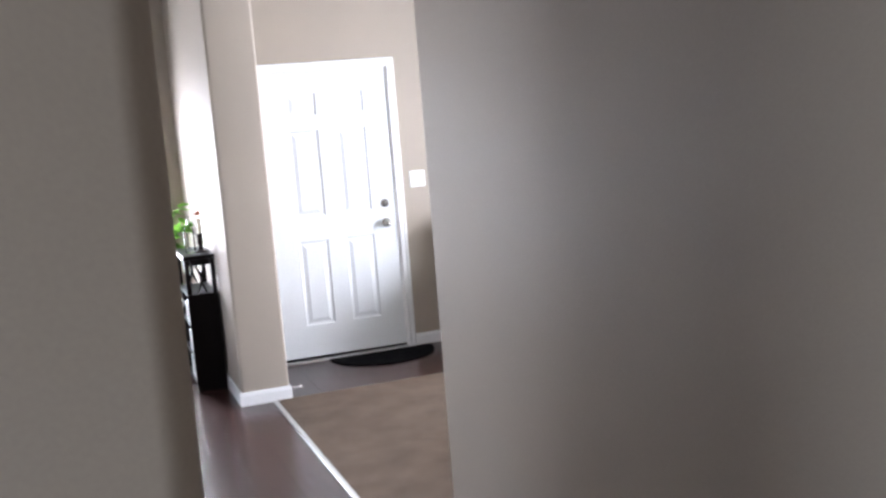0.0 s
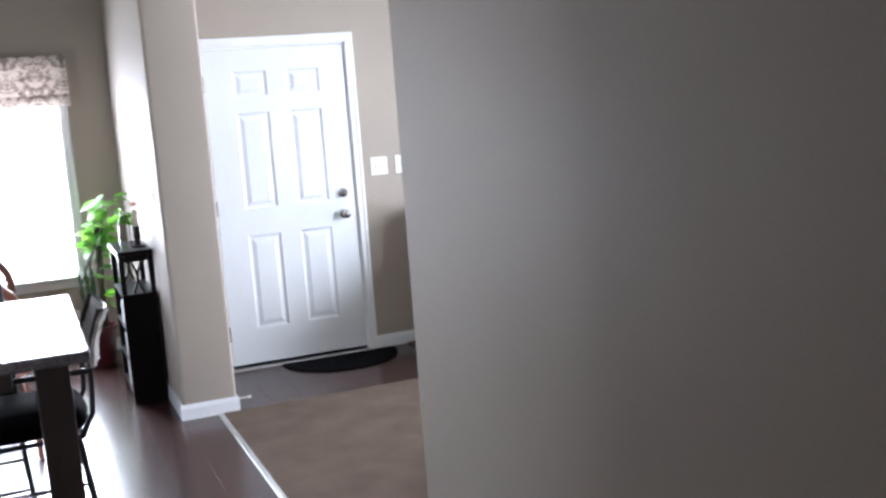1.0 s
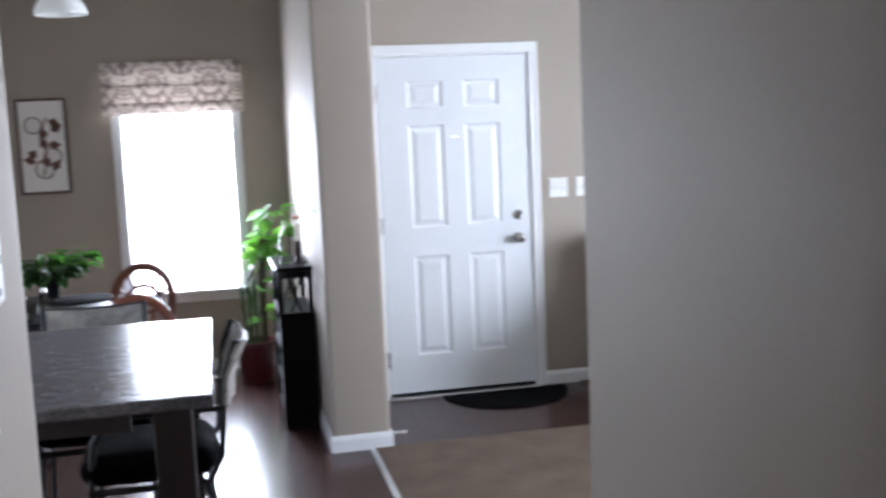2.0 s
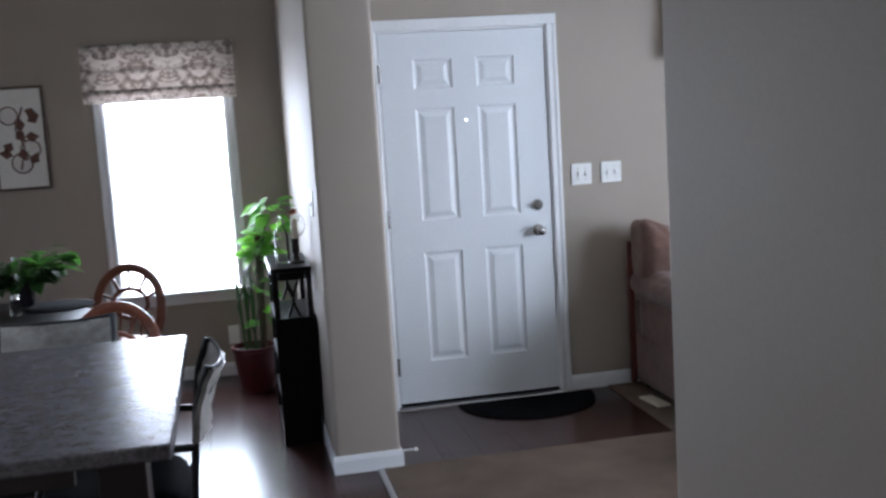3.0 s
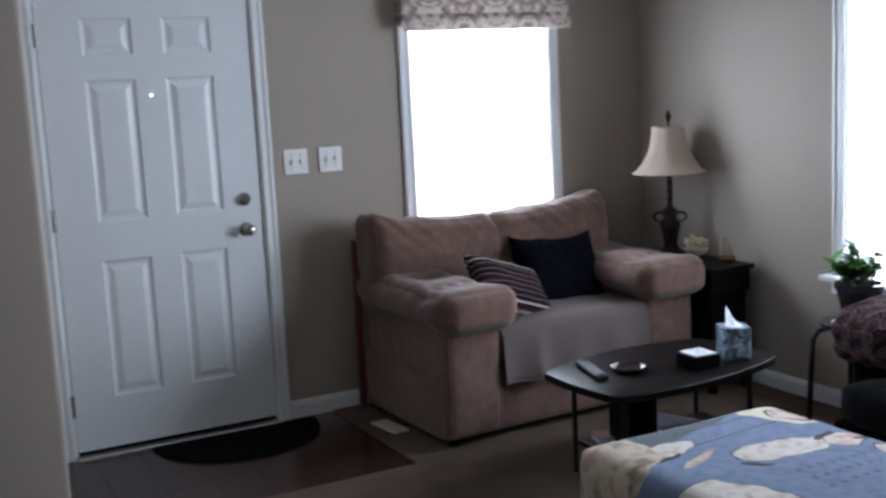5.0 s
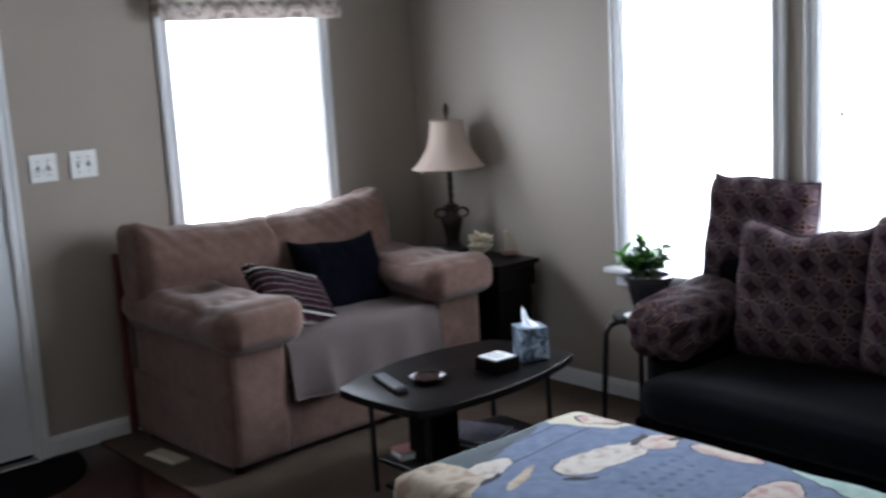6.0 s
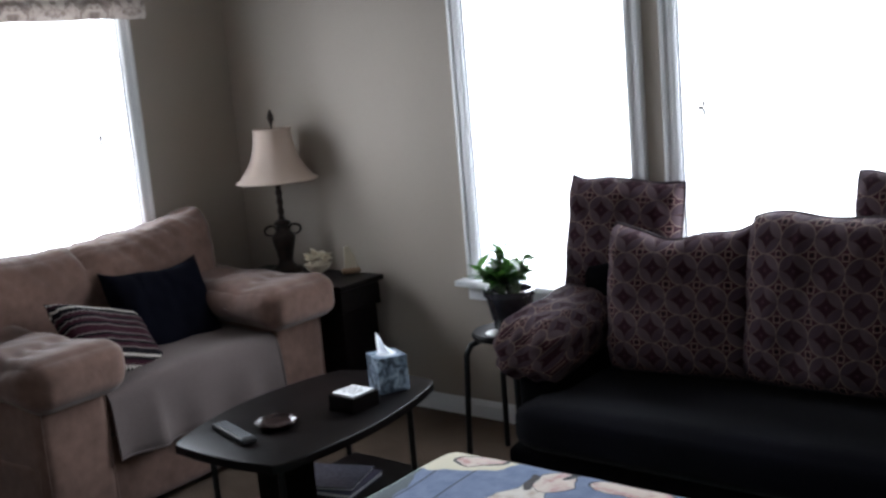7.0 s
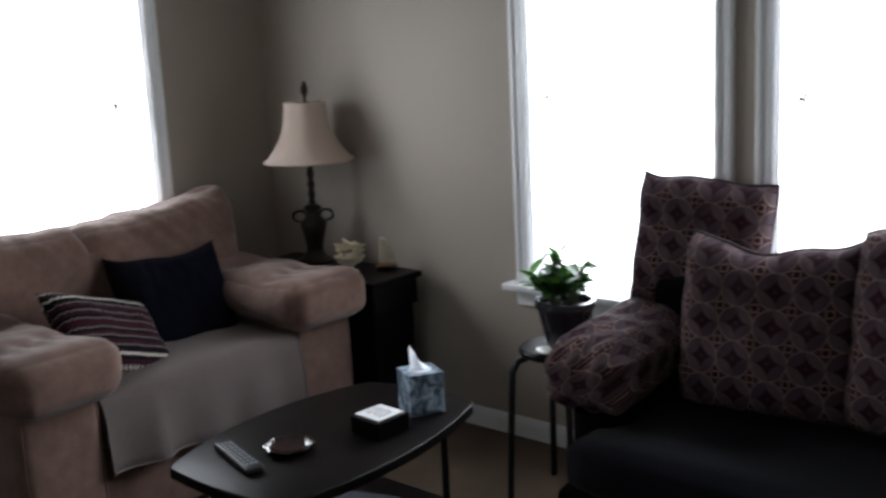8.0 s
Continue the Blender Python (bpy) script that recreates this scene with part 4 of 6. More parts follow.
def loveseat():
    s = thing("loveseat", LOVESEAT, "tan microfibre loveseat with overstuffed arms", "sofa")
    X0, X1, YB, YF = 1.36, 2.76, -0.075, -0.90
    aw = 0.30
    part("base", moved(soft_block(X1 - X0 - 0.02, 0.80, 0.30, 0.03, 10, lump=0.004), pose((X0 + X1) / 2, -0.47, 0.185)), TANFAB, s, "", 60)
    part("back_frame", moved(soft_block(X1 - X0 - 0.06, 0.20, 0.62, 0.05, 12, lump=0.006), pose((X0 + X1) / 2, -0.185, 0.49)), TANFAB, s, "", 60)
    for k, x in enumerate((X0 + aw / 2 + 0.005, X1 - aw / 2 - 0.005)):
        part("arm", moved(soft_block(aw - 0.03, 0.78, 0.50, 0.03, 12, puff=0.004, lump=0.006, seed=k * 3.0), pose(x, -0.51, 0.295)), TANFAB, s, "", 60)
        for sx in (-1, 1):
            xs = x + sx * (aw / 2 - 0.026)
            part("seam", tube(bb(), [(xs, -0.893, 0.06), (xs + sx * 0.002, -0.894, 0.28), (xs, -0.893, 0.53)], 0.0045, 6), TANFAB, s, "stitched welt on the arm front", 60)
        bm = soft_block(aw + 0.075, 0.89, 0.160, 0.079, 36, puff=0.016, lump=0.012, scale=5.0, seed=4.0 + k)
        for v in bm.verts:
            front = max(0.0, -v.co.y - 0.20) / 0.23
            if v.co.z > 0:
                v.co.z += 0.024 * front ** 2 - 0.036 * math.exp(-((v.co.y - 0.06) / 0.08) ** 2 - (v.co.x / 0.12) ** 2) - 0.014 * math.exp(-((v.co.y + 0.22) / 0.05) ** 2) + 0.007 * math.sin(v.co.x * 80 + 2 * k) * math.exp(-((v.co.y + 0.25) / 0.06) ** 2)
                v.co.z += 0.003 * math.sin(v.co.x * 46 + v.co.y * 60 + k) * math.exp(-((v.co.y + 0.06) / 0.12) ** 2)
                v.co.z += 0.006 * noise.noise(Vector((v.co.x * 12, v.co.y * 7, 7.0 + k)))
            else:
                v.co.z -= 0.020 * front ** 2
            v.co.x *= 1 + 0.07 * front
        part("arm_pad", moved(bm, pose(x + (0.008 if k == 0 else -0.008), -0.53, 0.612, 1.0, 0, 0)), TANFAB, s, "puffy tan arm cushion", 70)
    W = X1 - X0 - 0.045
    bm = soft_block(W, 0.25, 0.43, 0.065, 72, puff=0.015, lump=0.010, scale=5.5, seed=9.0)
    for v in bm.verts:
        u = v.co.x / (W / 2)
        up = max(0.0, v.co.z / 0.215)
        v.co.z += up * (0.020 * abs(u) ** 3 - 0.034 * (1 - u * u) + 0.042 * max(0.0, abs(u) - 0.90) / 0.10)
        v.co.x *= 1 - 0.012 * up
        v.co.z += up * (0.010 * noise.noise(Vector((v.co.x * 7, v.co.y * 6, 2.0))) + 0.011 * noise.noise(Vector((v.co.x * 34 + v.co.y * 26, v.co.y * 7, 4.0))))
        v.co.z -= up * 0.022 * math.exp(-((u + 0.02) / 0.035) ** 2)
        if v.co.y < 0:
            v.co.y += 0.030 * math.exp(-((u + 0.02) / 0.03) ** 2) * (0.4 + up) + 0.016 * noise.noise(Vector((v.co.x * 5, v.co.z * 14, 8.0)))
            v.co.y -= 0.045 * math.exp(-((v.co.z - 0.06) / 0.12) ** 2) * (1 - 0.6 * abs(u) ** 6)
            v.co.y += 0.012 * noise.noise(Vector((v.co.x * 21 + v.co.z * 16, v.co.z * 5, 11.0))) * (0.25 + up)
            crease = math.sin(v.co.x * 62 - v.co.z * 34 + 3.0 * noise.noise(Vector((v.co.x * 4, v.co.z * 4, 1.0))))
            v.co.y += 0.006 * max(0.0, crease) ** 3 * up * (0.4 + noise.noise(Vector((v.co.x * 3, 0, 5.0))))
    part("back_cushion", moved(bm, pose((X0 + X1) / 2 - 0.03, -0.215, 0.725, -7, 0, 0)), TANFAB, s, "overstuffed tan back cushion with a middle seam", 75)
    bm = soft_block(X1 - X0 - 2 * aw + 0.02, 0.62, 0.17, 0.05, 16, puff=0.02, lump=0.008, seed=2.2)
    part("seat_cushion", moved(bm, pose((X0 + X1) / 2, -0.58, 0.405)), TANFAB, s, "", 70)
    for x in (X0 + 0.07, X1 - 0.07):
        for y in (-0.14, -0.82):
            part("foot", lathe(bb(), [(0, 0.008), (0.022, 0.008), (0.028, 0.05), (0, 0.05)], 12, x, y), BLACKWOOD, s, "", 40)
    part("back_panel", box(bb(), X0 - 0.012, -0.085, 0.03, X0 + 0.02, -0.055, 0.84, 0.006), REDWOOD, s, "reddish wooden back edge")
    return s


loveseat()


def seat_throw():
    """A cover laid over the seat that hangs down its front in soft folds."""
    bm = bb()
    X0, X1 = 1.655, 2.465
    nx, path = 40, []
    for k in range(10):
        path.append((-0.36 - 0.048 * k, 0.512 - 0.0006 * (k - 4) ** 2))
    for k in range(5):
        a = radians(90 - 90 * (k + 1) / 5)
        path.append((-0.855 - 0.055 * math.cos(a), 0.448 + 0.055 * math.sin(a)))
    for k in range(6):
        path.append((-0.914 - 0.003 * k, 0.448 - 0.032 * (k + 1)))
    g = {}
    for i in range(nx + 1):
        u = i / nx
        x = X0 + u * (X1 - X0)
        for j, (y, z) in enumerate(path):
            h = max(0.0, (j - 13) / (len(path) - 14))
            fold = 0.012 * h * math.sin(u * 23) + 0.020 * h * math.exp(-((u - 0.22) / 0.03) ** 2) * -1
            n2 = 0.005 * noise.noise(Vector((x * 9, y * 9, z * 9)))
            g[i, j] = bm.verts.new((x, y + fold + n2 * 0.6, z + n2 + 0.018 * math.sin(u * math.pi) * (1 - h) + 0.015 * h * (u - 0.5) * -1))
    for i in range(nx):
        for j in range(len(path) - 1):
            bm.faces.new((g[i, j], g[i + 1, j], g[i + 1, j + 1], g[i, j + 1]))
    hem = [g[i, len(path) - 1].co.copy() + Vector((0, -0.001, 0)) for i in range(nx + 1)]
    edge = [g[nx, j].co.copy() for j in range(len(path))]
    ex = bmesh.ops.extrude_face_region(bm, geom=bm.faces[:])
    for q in ex["geom"]:
        if isinstance(q, bmesh.types.BMVert):
            q.co += Vector((0, 0.006, -0.006))
    t = thing("sofa_throw", LOVESEAT, "grey-brown cloth cover over the loveseat seat", "throw")
    part("cloth", bm, THROW, t, "", 70)
    part("hem", tube(bb(), hem, 0.0045, 6), THROW, t, "stitched hem", 60)
    part("side_hem", tube(bb(), edge, 0.0045, 6), THROW, t, "", 60)
    return t


seat_throw()
piped_cushion("throw_pillow", 0.45, 0.33, 0.12, STRIPE, LOVESEAT @ pose(1.868, -0.65, 0.612, -46, 18, 8), "plum and cream striped knit pillow", seed=1.0)
piped_cushion("throw_pillow", 0.46, 0.41, 0.17, NAVY, LOVESEAT @ pose(2.24, -0.51, 0.622, -28, 3, -6), "dark navy square pillow slumped on the loveseat", seed=5.0, pinch=0.09, full=0.5, soft=-0.012, sag=0.015)


def coffee_table():
    t = thing("coffee_table", Matrix(), "black boat-shaped coffee table with a lower shelf", "coffee table")
    top = []
    corners = [((1.575, -1.345), (2.40, -1.285), -0.085), ((2.40, -1.285), (2.445, -1.715), 0.035), ((2.445, -1.715), (1.60, -1.795), -0.065), ((1.60, -1.795), (1.575, -1.345), 0.02)]
    c = Vector((2.0, -1.53))
    for (a, b, bow) in corners:
        a, b = Vector(a), Vector(b)
        n = Vector(((b - a).y, -(b - a).x)).normalized()
        if n.dot((a + b) / 2 - c) < 0:
            n = -n
        for k in range(10):
            u = 0.03 + 0.94 * k / 9
            top.append(tuple(a.lerp(b, u) + n * abs(bow) * 4 * u * (1 - u)))
    part("tabletop", prism(bb(), top, 0.392, 0.42, 0.006, 3), BLACKWOOD, t, "black tabletop with rounded edge", 35)
    part("pedestal", box(bb(), 1.80, -1.60, 0.012, 1.93, -1.46, 0.391, 0.004), BLACKWOOD, t)
    part("lower_shelf", box(bb(), 1.72, -1.70, 0.10, 2.36, -1.36, 0.12, 0.004), BLACKWOOD, t)
    part("base_plate", box(bb(), 1.72, -1.66, 0.008, 2.02, -1.40, 0.025, 0.004), BLACKWOOD, t)
    for x, y in ((1.68, -1.40), (2.33, -1.36), (2.33, -1.68), (1.68, -1.72)):
        part("leg", tube(bb(), [(x, y, 0.008), (x, y, 0.391)], 0.011, 10), BLACKMETAL, t, "", 50)
    return t


coffee_table()


def book(m, w, d, h, cover, label, category="book"):
    b = thing("book", m, label, category, "reading matter under the table")
    part("cover", box(bb(), 0, 0, 0, w, d, 0.003, 0.001), cover, b)
    part("cover", box(bb(), 0, 0, h - 0.003, w, d, h, 0.001), cover, b)
    part("pages", raw_box(bb(), 0.004, 0.004, 0.003, w - 0.003, d - 0.004, h - 0.003), PAPER, b)
    return b


book(pose(2.02, -1.66, 0.121, 0, 0, 12), 0.22, 0.28, 0.018, mat("violet_cover", (0.10, 0.085, 0.16), 0.3, vary=0.2), "glossy dark violet magazine on the lower shelf", "magazine")
book(pose(2.04, -1.65, 0.140, 0, 0, 20), 0.20, 0.25, 0.012, mat("slate_cover", (0.16, 0.16, 0.2), 0.25, vary=0.2), "glossy slate magazine on the lower shelf", "magazine")
book(pose(1.74, -1.48, 0.121, 0, 0, -14), 0.05 + 0.15, 0.10, 0.03, mat("red_cover", (0.22, 0.06, 0.05), 0.35), "red book on the lower shelf")
book(pose(1.95, -1.45, 0.121, 0, 0, 4), 0.20, 0.07, 0.02, mat("grey_cover", (0.3, 0.28, 0.28), 0.35), "pale grey book on the lower shelf")

rm = thing("remote_control", pose(1.717, -1.475, 0.4212, 0, 0, 74.5), "dark remote control with grey buttons", "remote")
part("body", box(bb(), -0.115, -0.026, 0, 0.115, 0.026, 0.021, 0.007, 3), DARKP, rm)
RB = mat("remote_buttons", (0.36, 0.40, 0.44), 0.4)
fc = part("face", box(bb(), -0.108, -0.021, 0.0205, 0.108, 0.021, 0.0225, 0.0008), mat("remote_face", (0.022, 0.023, 0.026), 0.35), rm)
for i in range(9):
    for j in range(3):
        part("button", box(bb(), -0.096 + i * 0.022, -0.0155 + j * 0.0125, 0.022, -0.086 + i * 0.022, -0.0095 + j * 0.0125, 0.0245, 0.001, 1), RB, fc)

SMOKY = bpy.data.materials.new("smoky_brown_glass")
SMOKY.use_nodes = True
sbs = SMOKY.node_tree.nodes["Principled BSDF"]
sbs.inputs["Transmission Weight"].default_value = 0.55
sbs.inputs["Roughness"].default_value = 0.05
sbs.inputs["Base Color"].default_value = (0.055, 0.032, 0.030, 1)
at = thing("ashtray", pose(1.848, -1.535, 0.4212), "scalloped smoky brown glass ashtray", "ashtray")
part("dish", lathe(bb(), [(0, 0.004), (0.045, 0.0), (0.064, 0.009), (0.070, 0.019), (0.063, 0.021), (0.054, 0.010), (0, 0.007)], 48, wave=0.06, waves=8), SMOKY, at, "", 50)
part("liner", lathe(bb(), [(0, 0.009), (0.045, 0.0125), (0.044, 0.015), (0, 0.012)], 32), mat("brown_glass", (0.016, 0.008, 0.008), 0.2), at, "brown glass base", 50)

cb = thing("coaster_box", pose(2.10, -1.643, 0.4212, 0, 0, -3), "black square box with a patterned white top", "box")
part("case", box(bb(), -0.062, -0.06, 0, 0.062, 0.06, 0.052, 0.004), BLACKWOOD, cb)
tl = part("tile", box(bb(), -0.05, -0.05, 0.0515, 0.05, 0.05, 0.057, 0.002), PAPER, cb, "white tile with grey marks")
for i, (x, y, w, h) in enumerate(((-0.03, -0.03, 0.05, 0.005), (-0.03, -0.015, 0.03, 0.005), (0.008, -0.015, 0.02, 0.005), (-0.02, 0.0, 0.045, 0.005), (-0.03, 0.015, 0.02, 0.005), (0.0, 0.015, 0.03, 0.005), (-0.025, 0.028, 0.05, 0.004))):
    part("mark", raw_box(bb(), x, y, 0.0568, x + w, y + h, 0.0576), mat_grey, tl)

TISSUE = plant_leaf_material("white_tissue", (0.85, 0.87, 0.9), (0.8, 0.82, 0.86), (0.85, 0.88, 0.92))
MARBLE = mat("blue_marbled_card", (0.4, 0.48, 0.58), 0.5, bump=0.0)
tinted(MARBLE, ramp_of(MARBLE, tex(MARBLE, "Noise", MARBLE.node_tree.nodes["Texture Coordinate"].outputs["Object"], Scale=26.0, Detail=5.0, Distortion=0.8).outputs[0], [(0.38, (0.03, 0.046, 0.066)), (0.50, (0.15, 0.20, 0.27)), (0.60, (0.36, 0.45, 0.56)), (0.70, (0.46, 0.54, 0.62))]))
SKY_CARD = mat("pale_blue_card", (0.50, 0.66, 0.85), 0.5, vary=0.08, grain=20, bump=0.0)
tb = thing("tissue_box", pose(2.298, -1.625, 0.4212, 0, 0, -27), "blue marbled cube tissue box with a tissue", "tissue box")
part("carton", box(bb(), -0.055, -0.055, 0, 0.055, 0.055, 0.128, 0.002), MARBLE, tb)
part("side_panel", raw_box(bb(), 0.0552, -0.053, 0.002, 0.0562, 0.053, 0.126), SKY_CARD, tb, "pale blue printed side")
part("opening", moved(lathe(bb(), [(0, 0), (0.035, 0), (0.035, 0.0012), (0, 0.0012)], 24), pose(0, 0, 0.128)), PAPER, tb)
bm = bb()
g = {}
for i in range(15):
    for j in range(9):
        u, v = i / 14, j / 8
        w = 0.030 * (1 - 0.55 * v)
        x = (u - 0.5) * 2 * w - 0.012 * v
        y = 0.014 * math.sin(u * 7 + v * 2) * (1 - 0.3 * v) + 0.006 * v
        z = 0.128 + v * (0.078 - 0.05 * u)
        g[i, j] = bm.verts.new((x, y, z))
for i in range(14):
    for j in range(8):
        bm.faces.new((g[i, j], g[i + 1, j], g[i + 1, j + 1], g[i, j + 1]))
part("tissue", bm, TISSUE, tb, "white tissue standing in folds", 80)


def picture_blanket(name):
    """Slate-blue fleece printed with large cream and tan shapes, thin dark seams and a pale mint border."""
    m = mat(name, (0.2, 0.28, 0.42), 0.92, bump=0.5, grain=300, bump_scale=220, sheen=0.12, spec=0.1)
    nt, n, l = nodes_of(m)
    tc = n.new("ShaderNodeTexCoord")
    wob = tex(m, "Noise", tc.outputs["Object"], Scale=11.0, Detail=2.0)
    warp = n.new("ShaderNodeVectorMath")
    warp.operation = 'MULTIPLY_ADD'
    warp.inputs[1].default_value = (0.07, 0.07, 0.0)
    l.new(wob.outputs["Color"], warp.inputs[0])
    l.new(tc.outputs["Object"], warp.inputs[2])
    sp = n.new("ShaderNodeSeparateXYZ")
    l.new(warp.outputs[0], sp.inputs[0])
    px, py = math_node(m, 'ADD', sp.outputs["X"], 0.012), math_node(m, 'SUBTRACT', sp.outputs["Y"], 0.035)
    straight = n.new("ShaderNodeSeparateXYZ")
    l.new(tc.outputs["Object"], straight.inputs[0])
    sx, sy = math_node(m, 'ADD', straight.outputs["X"], 0.047), straight.outputs["Y"]

    def oval(cx, cy, rx, ry, deg):
        c, s = math.cos(radians(deg)), math.sin(radians(deg))
        dx, dy = math_node(m, 'SUBTRACT', px, cx), math_node(m, 'SUBTRACT', py, cy)
        a = math_node(m, 'ADD', math_node(m, 'MULTIPLY', dx, c / rx), math_node(m, 'MULTIPLY', dy, s / rx))
        b = math_node(m, 'ADD', math_node(m, 'MULTIPLY', dx, -s / ry), math_node(m, 'MULTIPLY', dy, c / ry))
        return math_node(m, 'ADD', math_node(m, 'MULTIPLY', a, a), math_node(m, 'MULTIPLY', b, b))

    def over(col, shape, colour, ink=0.0):
        if ink:
            col = mixed(m, math_node(m, 'LESS_THAN', shape, 1.0 + ink), col, (0.035, 0.035, 0.045))
        return mixed(m, math_node(m, 'LESS_THAN', shape, 1.0), col, colour)
    grain = tex(m, "Noise", tc.outputs["Object"], Scale=26.0, Detail=4.0).outputs[0]
    col = ramp_of(m, grain, [(0.3, (0.125, 0.165, 0.265)), (0.7, (0.180, 0.228, 0.340))])
    fleece = ramp_of(m, grain, [(0.30, (0.40, 0.31, 0.25)), (0.48, (0.60, 0.55, 0.49)), (0.7, (0.66, 0.62, 0.56))])
    rosy = ramp_of(m, grain, [(0.35, (0.46, 0.27, 0.25)), (0.5, (0.58, 0.48, 0.42)), (0.65, (0.62, 0.55, 0.48))])
    tan = ramp_of(m, wob.outputs[0], [(0.36, (0.22, 0.17, 0.12)), (0.46, (0.46, 0.38, 0.28)), (0.56, (0.56, 0.48, 0.38)), (0.66, (0.42, 0.30, 0.23))])
    mint = ramp_of(m, grain, [(0.3, (0.36, 0.50, 0.46)), (0.7, (0.48, 0.62, 0.56))])
    # slate band, mint border
    band = math_node(m, 'SUBTRACT', py, math_node(m, 'MULTIPLY', px, 0.28))
    col = mixed(m, math_node(m, 'GREATER_THAN', band, 0.468), col, (0.085, 0.105, 0.115))
    far = math_node(m, 'MAXIMUM', math_node(m, 'SUBTRACT', -0.1, py), 0.0)
    rim = math_node(m, 'ADD', px, math_node(m, 'MULTIPLY', far, 0.40))
    col = mixed(m, math_node(m, 'GREATER_THAN', rim, 0.432), col, (0.05, 0.06, 0.075))
    col = mixed(m, math_node(m, 'GREATER_THAN', rim, 0.438), col, mint)
    col = mixed(m, math_node(m, 'GREATER_THAN', sy, 0.565), col, mint)
    # two thin seams
    for y0, slope, x0, x1 in ((0.374, 0.078, -0.10, 0.385), (0.480, 0.054, -0.06, 0.285)):
        off = math_node(m, 'ABSOLUTE', math_node(m, 'SUBTRACT', math_node(m, 'SUBTRACT', sy, y0), math_node(m, 'MULTIPLY', sx, slope)))
        on = math_node(m, 'MULTIPLY', math_node(m, 'LESS_THAN', off, 0.0028), math_node(m, 'MULTIPLY', math_node(m, 'GREATER_THAN', sx, x0), math_node(m, 'LESS_THAN', sx, x1)))
        col = mixed(m, on, col, (0.045, 0.05, 0.065))
    # rows of short printed bars
    for y0 in (0.045, -0.015, -0.075):
        row = math_node(m, 'LESS_THAN', math_node(m, 'ABSOLUTE', math_node(m, 'SUBTRACT', sy, y0)), 0.010)
        gaps = math_node(m, 'GREATER_THAN', math_node(m, 'PINGPONG', sx, 0.021), 0.012)
        span = math_node(m, 'MULTIPLY', math_node(m, 'GREATER_THAN', sx, 0.0), math_node(m, 'LESS_THAN', sx, 0.27))
        col = mixed(m, math_node(m, 'MULTIPLY', math_node(m, 'MULTIPLY', row, gaps), math_node(m, 'MULTIPLY', span, 0.55)), col, (0.06, 0.07, 0.10))
    # printed shapes
    col = over(col, oval(0.385, 0.47, 0.17, 0.115, 122), (0.60, 0.56, 0.43))
    col = over(col, oval(0.36, 0.43, 0.07, 0.035, 120), rosy, 0.35)
    col = over(col, oval(-0.12, 0.275, 0.10, 0.016, 24), tan)
    col = over(col, oval(0.14, 0.20, 0.185, 0.066, -9), fleece, 0.08)
    col = over(col, oval(0.32, 0.165, 0.070, 0.056, 30), rosy, 0.10)
    col = over(col, oval(0.385, 0.135, 0.034, 0.013, -35), (0.03, 0.03, 0.035))
    col = over(col, oval(0.295, 0.222, 0.045, 0.011, 25), (0.05, 0.045, 0.045))
    col = over(col, oval(-0.02, 0.160, 0.045, 0.012, -40), (0.04, 0.035, 0.04))
    col = over(col, oval(0.372, -0.035, 0.115, 0.042, 92), rosy, 0.12)
    col = over(col, oval(-0.14, 0.395, 0.085, 0.052, 12), fleece, 0.10)
    col = over(col, oval(-0.19, 0.330, 0.055, 0.014, 20), (0.03, 0.03, 0.04))
    col = over(col, oval(-0.34, 0.44, 0.17, 0.16, 0), tan)
    col = over(col, oval(-0.25, -0.05, 0.13, 0.20, 20), fleece, 0.06)
    col = over(col, oval(0.12, -0.32, 0.20, 0.07, 15), rosy, 0.08)
    return tinted(m, col)


ot = thing("ottoman", pose(1.517, -2.80, 0), "square ottoman under a printed blanket", "ottoman")
part("body", moved(soft_block(0.71, 1.10, 0.38, 0.05, 8, lump=0.004), pose(0, 0, 0.235)), DARKFAB, ot, "", 60)
for x in (-0.29, 0.29):
    for y in (-0.48, 0.48):
        part("foot", lathe(bb(), [(0, 0.008), (0.02, 0.008), (0.026, 0.05), (0, 0.05)], 12, x, y), BLACKWOOD, ot, "", 40)
bm = bb()
g = {}
n = 44
for i in range(n + 1):
    for j in range(n + 1):
        u, v = -1 + 2 * i / n, -1 + 2 * j / n
        X, Y = u * 0.635, v * 0.84

        def wrap(c, half, r=0.07):
            a = abs(c)
            s = 1 if c > 0 else -1
            if a <= half - r:
                return s * a, 0.0
            t = min((a - (half - r)) / r, math.pi / 2)
            rest = max(0.0, a - (half - r) - r * math.pi / 2)
            return s * (half - r + r * math.sin(t) + 0.02 * rest / 0.2), r * (1 - math.cos(t)) + rest
        x, dx = wrap(X, 0.40)
        y, dy = wrap(Y, 0.602)
        qx, qy = max(0.0, abs(x) - 0.30), max(0.0, abs(y) - 0.502)
        reach = math.hypot(qx, qy)
        if qx > 0 and qy > 0 and reach > 0.1:
            k = (0.1 + 0.25 * (reach - 0.1)) / reach
            x, y = math.copysign(0.30 + qx * k, x), math.copysign(0.502 + qy * k, y)
        z = 0.452 - max(dx, dy) - 0.35 * min(dx, dy) + 0.010 * (1 - u * u) * (1 - v * v)
        z = max(z, 0.14)
        k = noise.noise(Vector((X * 6, Y * 6, 3.0)))
        low = max(0.0, 0.40 - z)
        g[i, j] = bm.verts.new((x * (1 + 0.05 * low * math.sin(Y * 30)), y * (1 + 0.05 * low * math.sin(X * 30)), z + 0.006 * k))
